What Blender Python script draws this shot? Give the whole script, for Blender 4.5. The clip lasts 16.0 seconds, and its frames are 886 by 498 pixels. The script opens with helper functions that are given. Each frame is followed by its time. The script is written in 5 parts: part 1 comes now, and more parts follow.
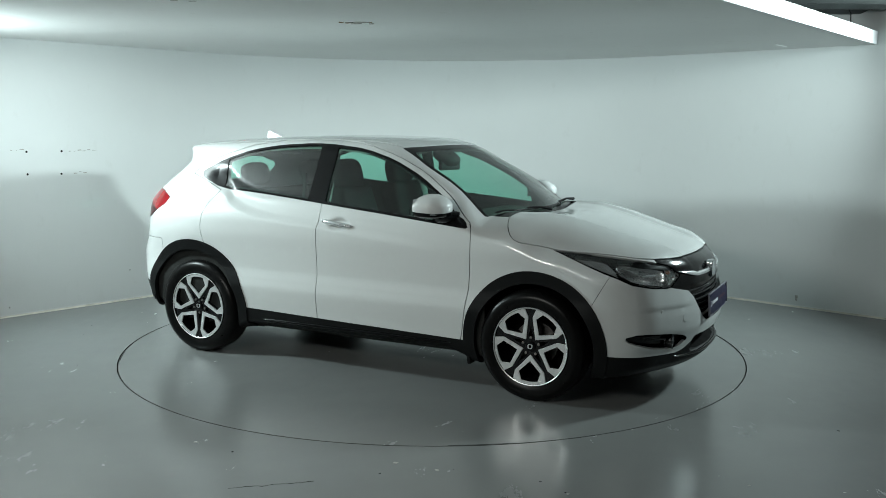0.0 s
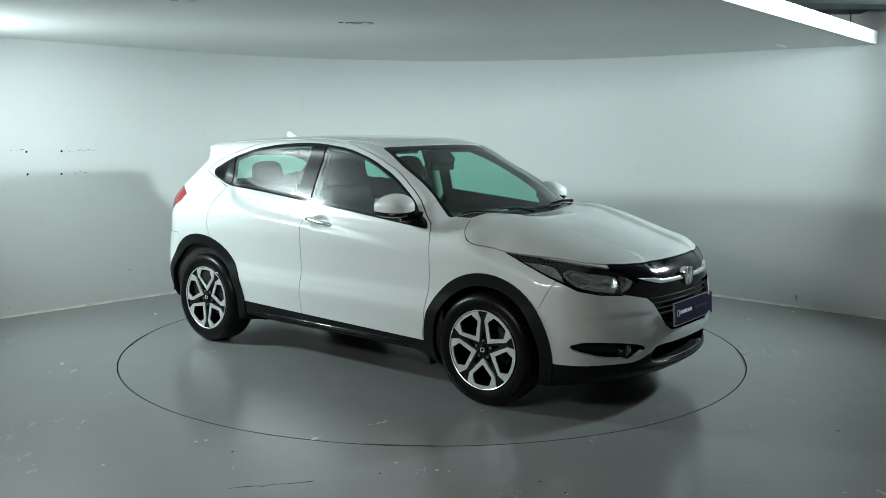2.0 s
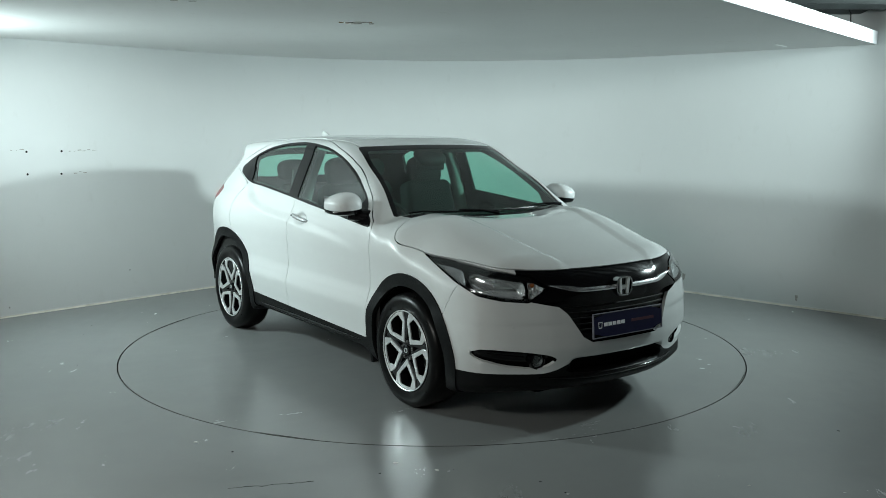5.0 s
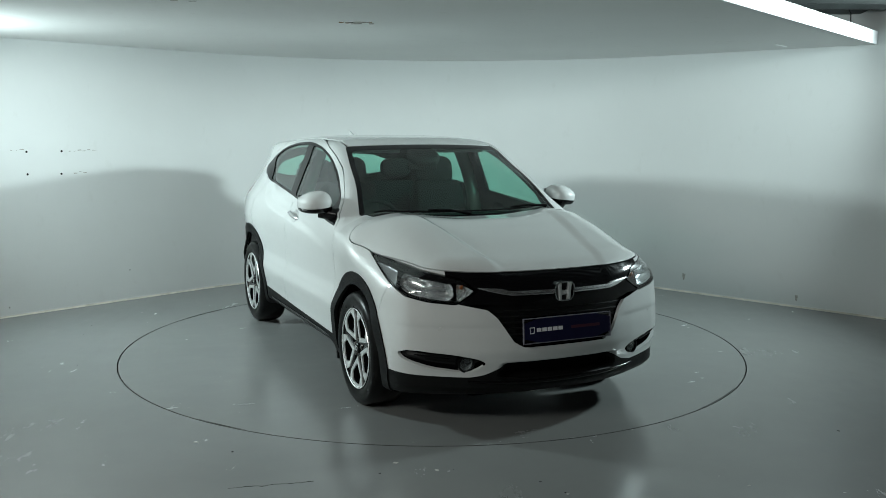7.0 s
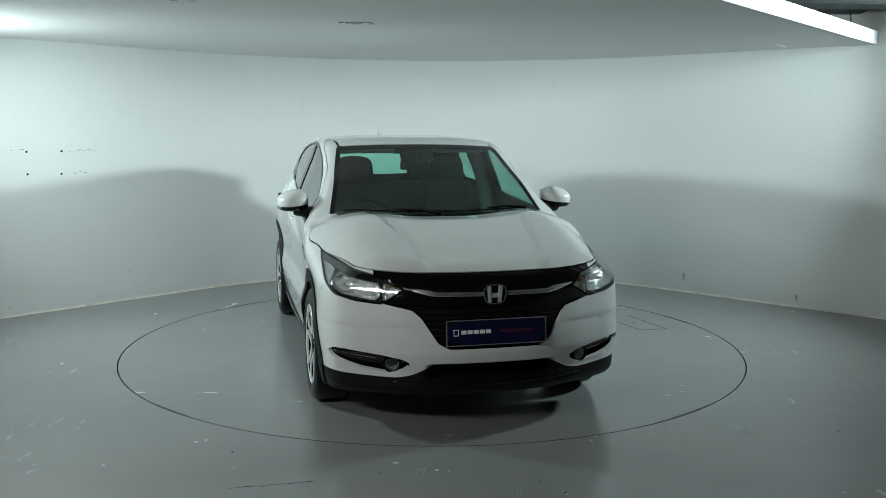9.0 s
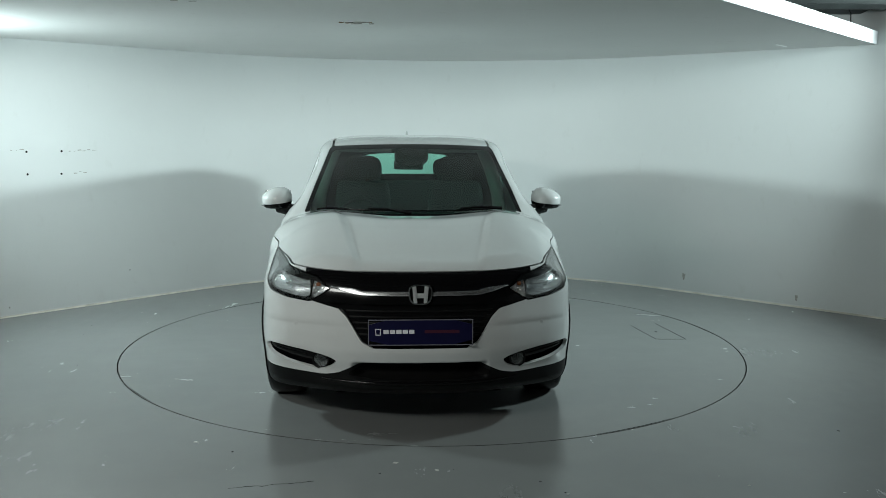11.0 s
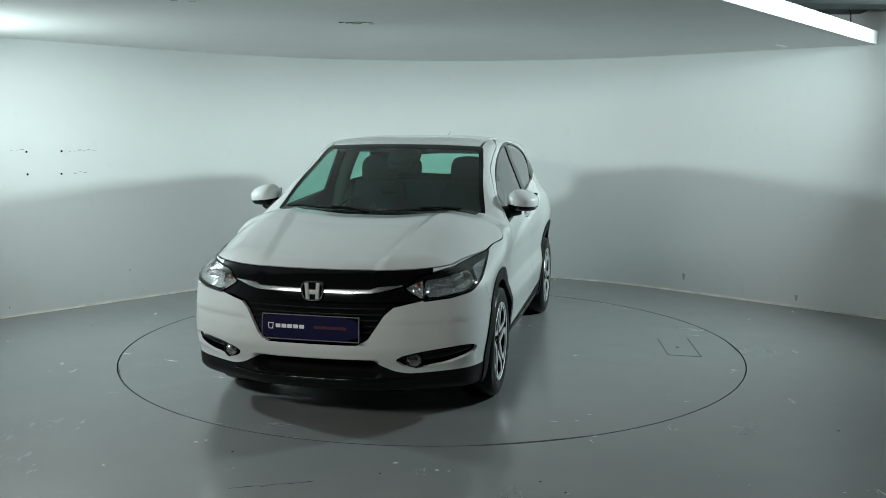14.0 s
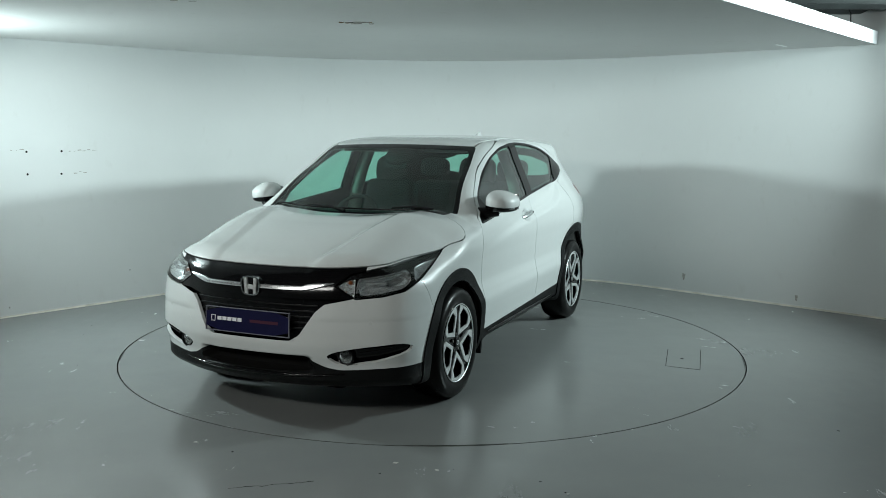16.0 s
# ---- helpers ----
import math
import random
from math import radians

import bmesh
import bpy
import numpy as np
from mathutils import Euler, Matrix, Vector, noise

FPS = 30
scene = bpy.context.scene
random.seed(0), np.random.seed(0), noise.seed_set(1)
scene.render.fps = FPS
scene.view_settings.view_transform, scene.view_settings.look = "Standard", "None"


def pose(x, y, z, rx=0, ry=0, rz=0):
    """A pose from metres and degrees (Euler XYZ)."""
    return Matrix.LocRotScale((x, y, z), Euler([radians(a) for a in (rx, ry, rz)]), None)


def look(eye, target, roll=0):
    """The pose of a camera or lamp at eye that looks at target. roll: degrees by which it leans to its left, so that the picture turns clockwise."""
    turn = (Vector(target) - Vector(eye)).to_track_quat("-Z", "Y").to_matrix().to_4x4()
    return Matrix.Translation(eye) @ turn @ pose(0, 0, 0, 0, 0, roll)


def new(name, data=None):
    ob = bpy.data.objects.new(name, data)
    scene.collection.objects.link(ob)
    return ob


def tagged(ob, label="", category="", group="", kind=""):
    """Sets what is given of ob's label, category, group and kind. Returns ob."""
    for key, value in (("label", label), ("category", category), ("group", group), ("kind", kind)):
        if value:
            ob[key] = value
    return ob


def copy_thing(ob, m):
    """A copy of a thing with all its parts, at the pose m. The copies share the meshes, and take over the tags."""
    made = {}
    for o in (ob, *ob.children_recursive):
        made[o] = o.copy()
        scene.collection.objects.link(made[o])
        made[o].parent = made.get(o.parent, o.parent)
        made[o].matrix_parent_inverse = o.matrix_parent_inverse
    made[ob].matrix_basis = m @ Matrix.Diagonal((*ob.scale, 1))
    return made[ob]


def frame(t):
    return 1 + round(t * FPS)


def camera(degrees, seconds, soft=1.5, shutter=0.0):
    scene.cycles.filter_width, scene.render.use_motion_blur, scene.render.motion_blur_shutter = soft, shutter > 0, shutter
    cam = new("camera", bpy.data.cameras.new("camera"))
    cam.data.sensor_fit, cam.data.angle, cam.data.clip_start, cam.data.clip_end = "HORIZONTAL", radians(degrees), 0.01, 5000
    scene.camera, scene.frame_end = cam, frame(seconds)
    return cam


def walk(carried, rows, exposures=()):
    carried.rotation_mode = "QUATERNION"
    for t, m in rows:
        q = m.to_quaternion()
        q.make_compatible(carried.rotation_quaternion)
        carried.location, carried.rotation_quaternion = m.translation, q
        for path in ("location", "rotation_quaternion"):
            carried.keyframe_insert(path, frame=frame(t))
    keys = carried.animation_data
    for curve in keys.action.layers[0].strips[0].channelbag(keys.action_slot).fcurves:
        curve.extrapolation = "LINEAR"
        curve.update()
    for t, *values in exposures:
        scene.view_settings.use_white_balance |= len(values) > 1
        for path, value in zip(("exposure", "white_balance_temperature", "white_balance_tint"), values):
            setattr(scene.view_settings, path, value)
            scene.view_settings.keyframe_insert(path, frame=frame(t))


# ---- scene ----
cam = camera(52.05, 16.0, soft=0.55)
EYE = (0.0, -6.70, 1.6145)
CAM_POSE = pose(*EYE, 90 - 7.661, 0, -0.6125) @ pose(0, 0, 0, 0, 0, 0.2925)
walk(cam, [(0.0, CAM_POSE), (16.0, CAM_POSE)], [(0.0, 0.0), (16.0, 0.0)])

# ---------------------------------------------------------------- light
world = bpy.data.worlds.new("world")
scene.world = world
world.use_nodes = True
world.node_tree.nodes["Background"].inputs[0].default_value = (0.008, 0.0095, 0.0095, 1)
world.node_tree.nodes["Background"].inputs[1].default_value = 1.0


def area_lamp(name, eye, target, w, h, watts, colour, spread):
    d = bpy.data.lights.new(name, "AREA")
    d.shape, d.size, d.size_y, d.energy, d.color, d.spread = "RECTANGLE", w, h, watts, colour, radians(spread)
    ob = new(name, d)
    ob.matrix_world = look(eye, target)
    return ob


TINT = (0.815, 1.0, 1.005)
area_lamp("lamp_left", (-3.9, -0.5, 2.15), (0.6, 0.45, 1.3), 0.34, 0.24, 76, TINT, 140)
area_lamp("lamp_right", (4.15, -0.25, 2.37), (-0.8, 0.45, 1.4), 0.4, 0.24, 100, TINT, 126)
# unseen fill added on the camera side, for bounce and weak room light
area_lamp("fill_bay", (-2.5, -4.9, 2.52), (-0.6, -1.3, 0.4), 2.2, 0.3, 72, (0.96, 0.99, 0.94), 168)

# ---------------------------------------------------------------- materials


def make(name):
    m = bpy.data.materials.new(name)
    m.use_nodes = True
    return m, m.node_tree, m.node_tree.nodes["Principled BSDF"]


def link(nt, a, b):
    nt.links.new(a, b)


def noise_tex(nt, scale, detail=4.0, rough=0.55, stretch=None):
    tc = nt.nodes.new("ShaderNodeTexCoord")
    out = tc.outputs["Object"]
    if stretch:
        mp = nt.nodes.new("ShaderNodeMapping")
        mp.inputs["Scale"].default_value = stretch
        link(nt, out, mp.inputs[0])
        out = mp.outputs[0]
    n = nt.nodes.new("ShaderNodeTexNoise")
    n.inputs["Scale"].default_value = scale
    n.inputs["Detail"].default_value = detail
    n.inputs["Roughness"].default_value = rough
    link(nt, out, n.inputs["Vector"])
    return n.outputs["Fac"]


def ramp(nt, fac, stops):
    r = nt.nodes.new("ShaderNodeValToRGB")
    el = r.color_ramp.elements
    el[0].position, el[0].color = stops[0][0], (*stops[0][1], 1)
    el[1].position, el[1].color = stops[-1][0], (*stops[-1][1], 1)
    for pos, colour in stops[1:-1]:
        e = el.new(pos)
        e.color = (*colour, 1)
    link(nt, fac, r.inputs[0])
    return r.outputs[0]


def mixed(nt, fac, a, b, mode="MIX"):
    n = nt.nodes.new("ShaderNodeMix")
    n.data_type, n.blend_type = "RGBA", mode
    for sock, v in ((n.inputs[0], fac), (n.inputs[6], a), (n.inputs[7], b)):
        if isinstance(v, (int, float)):
            sock.default_value = v
        elif isinstance(v, tuple):
            sock.default_value = (*v, 1)
        else:
            link(nt, v, sock)
    return n.outputs[2]


def bump(nt, bsdf, height, strength, distance=0.01):
    b = nt.nodes.new("ShaderNodeBump")
    b.inputs["Strength"].default_value, b.inputs["Distance"].default_value = strength, distance
    link(nt, height, b.inputs["Height"])
    link(nt, b.outputs[0], bsdf.inputs["Normal"])


def surface(name, colour, rough=0.5, metal=0.0, vary=0.08, scale=30.0, bumpy=0.0, coat=0.0, spec=0.5, rough_vary=0.1):
    m, nt, b = make(name)
    n = noise_tex(nt, scale)
    lo, hi = tuple(c * (1 - vary) for c in colour), tuple(min(1, c * (1 + vary)) for c in colour)
    link(nt, ramp(nt, n, [(0.3, lo), (0.7, hi)]), b.inputs["Base Color"])
    r0, r1 = max(0.0, rough * (1 - rough_vary)), min(1, rough * (1 + rough_vary))
    link(nt, ramp(nt, noise_tex(nt, scale * 0.37, 3), [(0.3, (r0,) * 3), (0.7, (r1,) * 3)]), b.inputs["Roughness"])
    b.inputs["Metallic"].default_value = metal
    b.inputs["Specular IOR Level"].default_value = spec
    if coat:
        b.inputs["Coat Weight"].default_value, b.inputs["Coat Roughness"].default_value = coat, 0.04
    if bumpy:
        bump(nt, b, noise_tex(nt, scale * 3, 3), bumpy, 0.004)
    return m


def wall_material(name, base, dirt):
    m, nt, b = make(name)
    big = noise_tex(nt, 0.7, 5, 0.6)
    fine = noise_tex(nt, 9.0, 5, 0.6, (1, 1, 0.5))
    col = ramp(nt, big, [(0.3, tuple(c * 0.95 for c in base)), (0.7, base)])
    col = mixed(nt, ramp(nt, fine, [(0.62, (0, 0, 0)), (0.85, (0.3,) * 3)]), col, dirt)
    link(nt, col, b.inputs["Base Color"])
    b.inputs["Roughness"].default_value = 0.62
    b.inputs["Specular IOR Level"].default_value = 0.3
    bump(nt, b, noise_tex(nt, 1.4, 4, 0.5), 0.14, 0.012)
    return m


def floor_material(name):
    m, nt, b = make(name)
    big = noise_tex(nt, 0.5, 4, 0.5)
    fine = noise_tex(nt, 5.0, 5, 0.6)
    col = ramp(nt, big, [(0.3, (0.188, 0.197, 0.194)), (0.7, (0.206, 0.214, 0.209))])
    col = mixed(nt, ramp(nt, fine, [(0.4, (0.14,) * 3), (0.65, (0, 0, 0))]), col, (0.156, 0.166, 0.164))
    specks = noise_tex(nt, 60.0, 2, 0.5)
    col = mixed(nt, ramp(nt, specks, [(0.80, (0, 0, 0)), (0.84, (0.08,) * 3)]), col, (0.36, 0.36, 0.34))
    link(nt, col, b.inputs["Base Color"])
    # smears and scratches in the gloss
    smear = noise_tex(nt, 1.3, 6, 0.65)
    fine_scratch = noise_tex(nt, 9.0, 6, 0.7, (1, 0.25, 1))
    both_ = mixed(nt, 0.35, ramp(nt, smear, [(0.3, (0.20,) * 3), (0.75, (0.32,) * 3)]), ramp(nt, fine_scratch, [(0.35, (0.14,) * 3), (0.8, (0.34,) * 3)]))
    link(nt, both_, b.inputs["Roughness"])
    b.inputs["Specular IOR Level"].default_value = 0.6
    bump(nt, b, noise_tex(nt, 1.6, 3, 0.5), 0.05, 0.01)
    return m


WALL = wall_material("painted_wall", (0.74, 0.76, 0.755), (0.55, 0.55, 0.52))
CEIL = wall_material("painted_ceiling", (0.80, 0.81, 0.80), (0.52, 0.50, 0.45))
FLOOR = floor_material("epoxy_floor")
SEALANT = surface("cream_sealant", (0.60, 0.565, 0.50), 0.7, vary=0.25, scale=9)
DARKGAP = surface("dark_gap", (0.006, 0.006, 0.006), 0.85, spec=0.05)
DISCEDGE = surface("dark_disc_edge", (0.06, 0.06, 0.058), 0.65, vary=0.4, scale=14, spec=0.15)
SCUFF = surface("scuffed_plaster", (0.42, 0.41, 0.38), 0.9, vary=0.3, scale=60)
RUST = surface("rusty_paint", (0.30, 0.20, 0.13), 0.9, vary=0.4, scale=40)
FASCIA = surface("white_fascia", (0.86, 0.87, 0.88), 0.5, vary=0.03, scale=4)
DECK = surface("dark_metal_deck", (0.018, 0.021, 0.021), 0.55, vary=0.3, scale=6)
PAINT = surface("white_pearl_paint", (0.585, 0.605, 0.60), 0.34, vary=0.006, scale=40, coat=1.0, spec=0.3)
CLAD = surface("black_cladding", (0.0055, 0.006, 0.0062), 0.48, vary=0.15, scale=200, bumpy=0.1, spec=0.13)
GLOSSBLACK = surface("gloss_black", (0.004, 0.004, 0.0045), 0.10, spec=0.25)
TRIM = surface("satin_black_trim", (0.006, 0.006, 0.0065), 0.22, spec=0.22)
LINER = surface("interior_lining", (0.022, 0.023, 0.022), 0.9, vary=0.15, scale=60, spec=0.1)
HEADLINER = surface("pale_lining", (0.30, 0.30, 0.285), 0.9, vary=0.08, scale=80, spec=0.1)
SEATMAT = surface("black_fabric", (0.016, 0.0165, 0.0165), 0.9, vary=0.25, scale=150, bumpy=0.2, spec=0.08)
PLASTIC = surface("dark_plastic", (0.018, 0.0185, 0.0185), 0.6, vary=0.15, scale=120, spec=0.15)
TYRE = surface("tyre_rubber", (0.004, 0.004, 0.004), 0.30, vary=0.2, scale=60, bumpy=0.06, spec=0.14)
ALLOY = surface("machined_alloy", (0.90, 0.91, 0.91), 0.34, metal=0.78, vary=0.05, scale=80)
RIMBLACK = surface("black_rim_paint", (0.005, 0.005, 0.0055), 0.18, coat=0.3, spec=0.3)
STEEL = surface("brake_steel", (0.22, 0.21, 0.20), 0.4, metal=1.0, vary=0.2, scale=40)
CHROME = surface("chrome", (0.75, 0.76, 0.77), 0.08, metal=1.0, vary=0.02, scale=20)
SATINCHROME = surface("satin_chrome", (0.74, 0.75, 0.76), 0.24, metal=0.9, vary=0.03, scale=20)
REFLECTOR = surface("lamp_reflector", (0.78, 0.79, 0.80), 0.20, metal=0.8, vary=0.1, scale=40)
DARKCHROME = surface("dark_lamp_bezel", (0.06, 0.06, 0.065), 0.25, metal=0.6, vary=0.2, scale=30)
LAMPGREY = surface("lamp_grey_chrome", (0.19, 0.194, 0.198), 0.26, metal=0.2, vary=0.25, scale=24)
AMBER = surface("amber_plastic", (0.22, 0.06, 0.015), 0.25)
PLATEBLUE = surface("navy_plate", (0.006, 0.006, 0.034), 0.35, spec=0.2, vary=0.1, scale=40)
PLATEWHITE = surface("white_print", (0.75, 0.75, 0.77), 0.4)
PLATERED = surface("dark_red_print", (0.05, 0.005, 0.018), 0.4)
PLATEEDGE = surface("grey_plate_edge", (0.16, 0.16, 0.19), 0.4)
REDLENS = surface("red_lamp_lens", (0.24, 0.004, 0.007), 0.14, vary=0.15, scale=12, coat=0.2)


DARKLENS = surface("dark_red_lens", (0.05, 0.003, 0.004), 0.12, vary=0.15, scale=12, coat=0.2)


def glass_material(name, colour, tint, base=0.075, smear=0.28):
    m, nt, b = make(name)
    out = nt.nodes["Material Output"]
    tr = nt.nodes.new("ShaderNodeBsdfTransparent")
    tr.inputs[0].default_value = (*colour, 1)
    gl = nt.nodes.new("ShaderNodeBsdfGlossy")
    gl.inputs[0].default_value = (*tint, 1)
    gl.inputs["Roughness"].default_value = 0.02
    lw = nt.nodes.new("ShaderNodeLayerWeight")
    lw.inputs[0].default_value = 0.5
    pw = nt.nodes.new("ShaderNodeMath")
    pw.operation = "POWER"
    pw.inputs[1].default_value = 4.5
    link(nt, lw.outputs["Facing"], pw.inputs[0])
    fr = nt.nodes.new("ShaderNodeMath")
    fr.operation = "MULTIPLY_ADD"
    fr.inputs[1].default_value, fr.inputs[2].default_value = 0.9, base
    link(nt, pw.outputs[0], fr.inputs[0])
    mx = nt.nodes.new("ShaderNodeMixShader")
    link(nt, fr.outputs[0], mx.inputs[0])
    link(nt, tr.outputs[0], mx.inputs[1])
    haze = nt.nodes.new("ShaderNodeBsdfGlossy")
    haze.inputs[0].default_value = (*tint, 1)
    haze.inputs["Roughness"].default_value = 0.32
    film = nt.nodes.new("ShaderNodeMixShader")
    film.inputs[0].default_value = smear
    link(nt, gl.outputs[0], film.inputs[1])
    link(nt, haze.outputs[0], film.inputs[2])
    link(nt, film.outputs[0], mx.inputs[2])
    link(nt, mx.outputs[0], out.inputs[0])
    return m


GLASS = glass_material("green_tinted_glass", (0.56, 0.86, 0.76), (1, 1, 1))
LENS = glass_material("clear_lamp_lens", (0.95, 0.97, 0.97), (1, 1, 1), smear=0.03)

# ---------------------------------------------------------------- mesh helpers


def mesh_of(name, verts, faces, mat, normals=None, smooth=False):
    me = bpy.data.meshes.new(name)
    me.from_pydata([tuple(v) for v in verts], [], [tuple(f) for f in faces])
    me.materials.append(mat)
    if smooth or normals is not None:
        me.polygons.foreach_set("use_smooth", [True] * len(me.polygons))
    if normals is not None:
        me.normals_split_custom_set_from_vertices([tuple(n) for n in normals])
    me.update()
    return me


def from_bm(name, bm, mat, smooth_angle=None):
    bmesh.ops.recalc_face_normals(bm, faces=bm.faces[:])
    me = bpy.data.meshes.new(name)
    bm.to_mesh(me)
    bm.free()
    me.materials.append(mat)
    if smooth_angle:
        me.polygons.foreach_set("use_smooth", [True] * len(me.polygons))
        me.set_sharp_from_angle(angle=radians(smooth_angle))
    return me


def part(name, data, parent, m=None, label="", kind=""):
    ob = new(name, data)
    ob.parent = parent
    if m is not None:
        ob.matrix_local = m
    return tagged(ob, label=label, kind=kind)


def box_bm(x0, x1, y0, y1, z0, z1, bev=0.0, seg=2):
    bm = bmesh.new()
    bmesh.ops.create_cube(bm, size=1.0)
    for v in bm.verts:
        v.co = ((x0 + x1) / 2 + v.co.x * (x1 - x0), (y0 + y1) / 2 + v.co.y * (y1 - y0), (z0 + z1) / 2 + v.co.z * (z1 - z0))
    if bev:
        bmesh.ops.bevel(bm, geom=bm.edges[:], offset=bev, segments=seg, profile=0.6, affect="EDGES")
    return bm


def box(name, lo, hi, mat, bev=0.0, seg=2):
    return from_bm(name, box_bm(lo[0], hi[0], lo[1], hi[1], lo[2], hi[2], bev, seg), mat, 40 if bev else None)


def lathe(name, profile, mat, n=64, axis="y", closed=False, angle=35):
    """profile: (radius, along) pairs, turned about the axis."""
    bm = bmesh.new()
    rings = []
    for r, a in profile:
        ring = []
        for i in range(n):
            t = 2 * math.pi * i / n
            p = (r * math.cos(t), a, r * math.sin(t)) if axis == "y" else ((r * math.cos(t), r * math.sin(t), a) if axis == "z" else (a, r * math.cos(t), r * math.sin(t)))
            ring.append(bm.verts.new(p))
        rings.append(ring)
    pairs = list(zip(rings, rings[1:])) + ([(rings[-1], rings[0])] if closed else [])
    for a, b in pairs:
        for i in range(n):
            bm.faces.new((a[i], a[(i + 1) % n], b[(i + 1) % n], b[i]))
    if not closed:
        for ring in (rings[0], rings[-1]):
            if abs(ring[0].co.length) > 1e-4 and max((v.co - ring[0].co).length for v in ring) > 1e-3:
                bm.faces.new(ring)
    return from_bm(name, bm, mat, angle)


def prism(name, pts, d0, d1, mat, axis="x", bev=0.0, hole=None):
    """A plate of outline pts (2D), from d0 to d1 along the axis; hole: an inner outline with as many points."""
    def at(p, d):
        return {"x": (d, p[0], p[1]), "y": (p[0], d, p[1]), "z": (p[0], p[1], d)}[axis]
    bm = bmesh.new()
    n = len(pts)
    lo, hi = [bm.verts.new(at(p, d0)) for p in pts], [bm.verts.new(at(p, d1)) for p in pts]
    for i in range(n):
        bm.faces.new((lo[i], lo[(i + 1) % n], hi[(i + 1) % n], hi[i]))
    if hole:
        l2, h2 = [bm.verts.new(at(p, d0)) for p in hole], [bm.verts.new(at(p, d1)) for p in hole]
        for i in range(n):
            j = (i + 1) % n
            bm.faces.new((l2[i], l2[j], h2[j], h2[i]))
            bm.faces.new((lo[i], lo[j], l2[j], l2[i]))
            bm.faces.new((hi[i], hi[j], h2[j], h2[i]))
    else:
        bm.faces.new(lo)
        bm.faces.new(hi)
    if bev:
        bmesh.ops.recalc_face_normals(bm, faces=bm.faces[:])
        bmesh.ops.bevel(bm, geom=[e for e in bm.edges if e.calc_face_angle(0) > 0.6], offset=bev, segments=2, affect="EDGES")
    return from_bm(name, bm, mat, 35)


def tube(name, pts, r, mat, n=10):
    """A round rod along a chain of points."""
    bm = bmesh.new()
    rings = []
    pts = [Vector(p) for p in pts]
    for i, p in enumerate(pts):
        d = (pts[min(i + 1, len(pts) - 1)] - pts[max(i - 1, 0)]).normalized()
        q = d.to_track_quat("Z", "Y")
        rr = r[i] if isinstance(r, (list, tuple)) else r
        rings.append([bm.verts.new(p + q @ Vector((rr * math.cos(2 * math.pi * k / n), rr * math.sin(2 * math.pi * k / n), 0))) for k in range(n)])
    for a, b in zip(rings, rings[1:]):
        for k in range(n):
            bm.faces.new((a[k], a[(k + 1) % n], b[(k + 1) % n], b[k]))
    bm.faces.new(rings[0])
    bm.faces.new(rings[-1])
    return from_bm(name, bm, mat, 60)


# ---------------------------------------------------------------- the round studio
DISC_R, CEIL_Z, DECK_Z = 2.248, 2.32, 2.64
ARC_C, ARC_R = Vector((0.05, 0.0)), 3.25


def wall_plan():
    """The inside line of the wall: straight, round behind the turntable, straight, then square behind the camera."""
    def on(a):
        return ARC_C + ARC_R * Vector((math.cos(radians(a)), math.sin(radians(a))))
    r, l = on(47), on(137)
    tr, tl = Vector((math.sin(radians(47)), -math.cos(radians(47)))), Vector((-math.sin(radians(137)), math.cos(radians(137))))
    pts = [Vector((6.4, -9.5)), r + tr * 5.2]
    pts += [r + tr * k for k in (3.5, 2.0, 1.0)]
    pts += [on(47 + 90 * i / 48) for i in range(49)]
    pts += [l + tl * k for k in (1.0, 2.0, 3.5)] + [l + tl * 4.6, Vector((-5.8, -9.5))]
    return pts


def build_walls():
    plan = wall_plan()
    n = len(plan)
    out = []
    for i, p in enumerate(plan):
        a, b = plan[i - 1], plan[(i + 1) % n]
        e1, e2 = (p - a).normalized(), (b - p).normalized()
        t = (e1 + e2).normalized()
        k = 0.2 / max(0.4, t.dot(e1))
        out.append(p + Vector((t.y, -t.x)) * k)
    bm = bmesh.new()
    rows = [[bm.verts.new((p.x, p.y, z)) for p in line] for line, z in ((plan, -0.05), (plan, DECK_Z + 0.1), (out, DECK_Z + 0.1), (out, -0.05))]
    for a, b in zip(rows, rows[1:] + rows[:1]):
        for i in range(n):
            j = (i + 1) % n
            bm.faces.new((a[i], a[j], b[j], b[i]))
    tagged(new("wall_round", from_bm("wall_round", bm, WALL, 20)), "curved white painted plaster studio wall with scuffs", "wall", kind="structure")
    # sealant bead in the corner between floor and wall
    bm = bmesh.new()
    inner = [p + Vector((-(q - o).y, (q - o).x)).normalized() * 0.011 for o, p, q in zip([plan[0]] + plan, plan, plan[1:] + [plan[-1]])]
    a = [bm.verts.new((p.x, p.y, 0.0)) for p in inner[1:-1]]
    b = [bm.verts.new((p.x * 0.5 + q.x * 0.5, p.y * 0.5 + q.y * 0.5, 0.010)) for p, q in zip(plan[1:-1], inner[1:-1])]
    c = [bm.verts.new((p.x, p.y, 0.014)) for p in plan[1:-1]]
    for r0, r1 in ((a, b), (b, c)):
        for i in range(len(a) - 1):
            bm.faces.new((r0[i], r0[i + 1], r1[i + 1], r1[i]))
    tagged(new("baseboard", from_bm("baseboard", bm, SEALANT, 60)), "thin cream sealant bead along the wall foot", "trim", kind="structure")


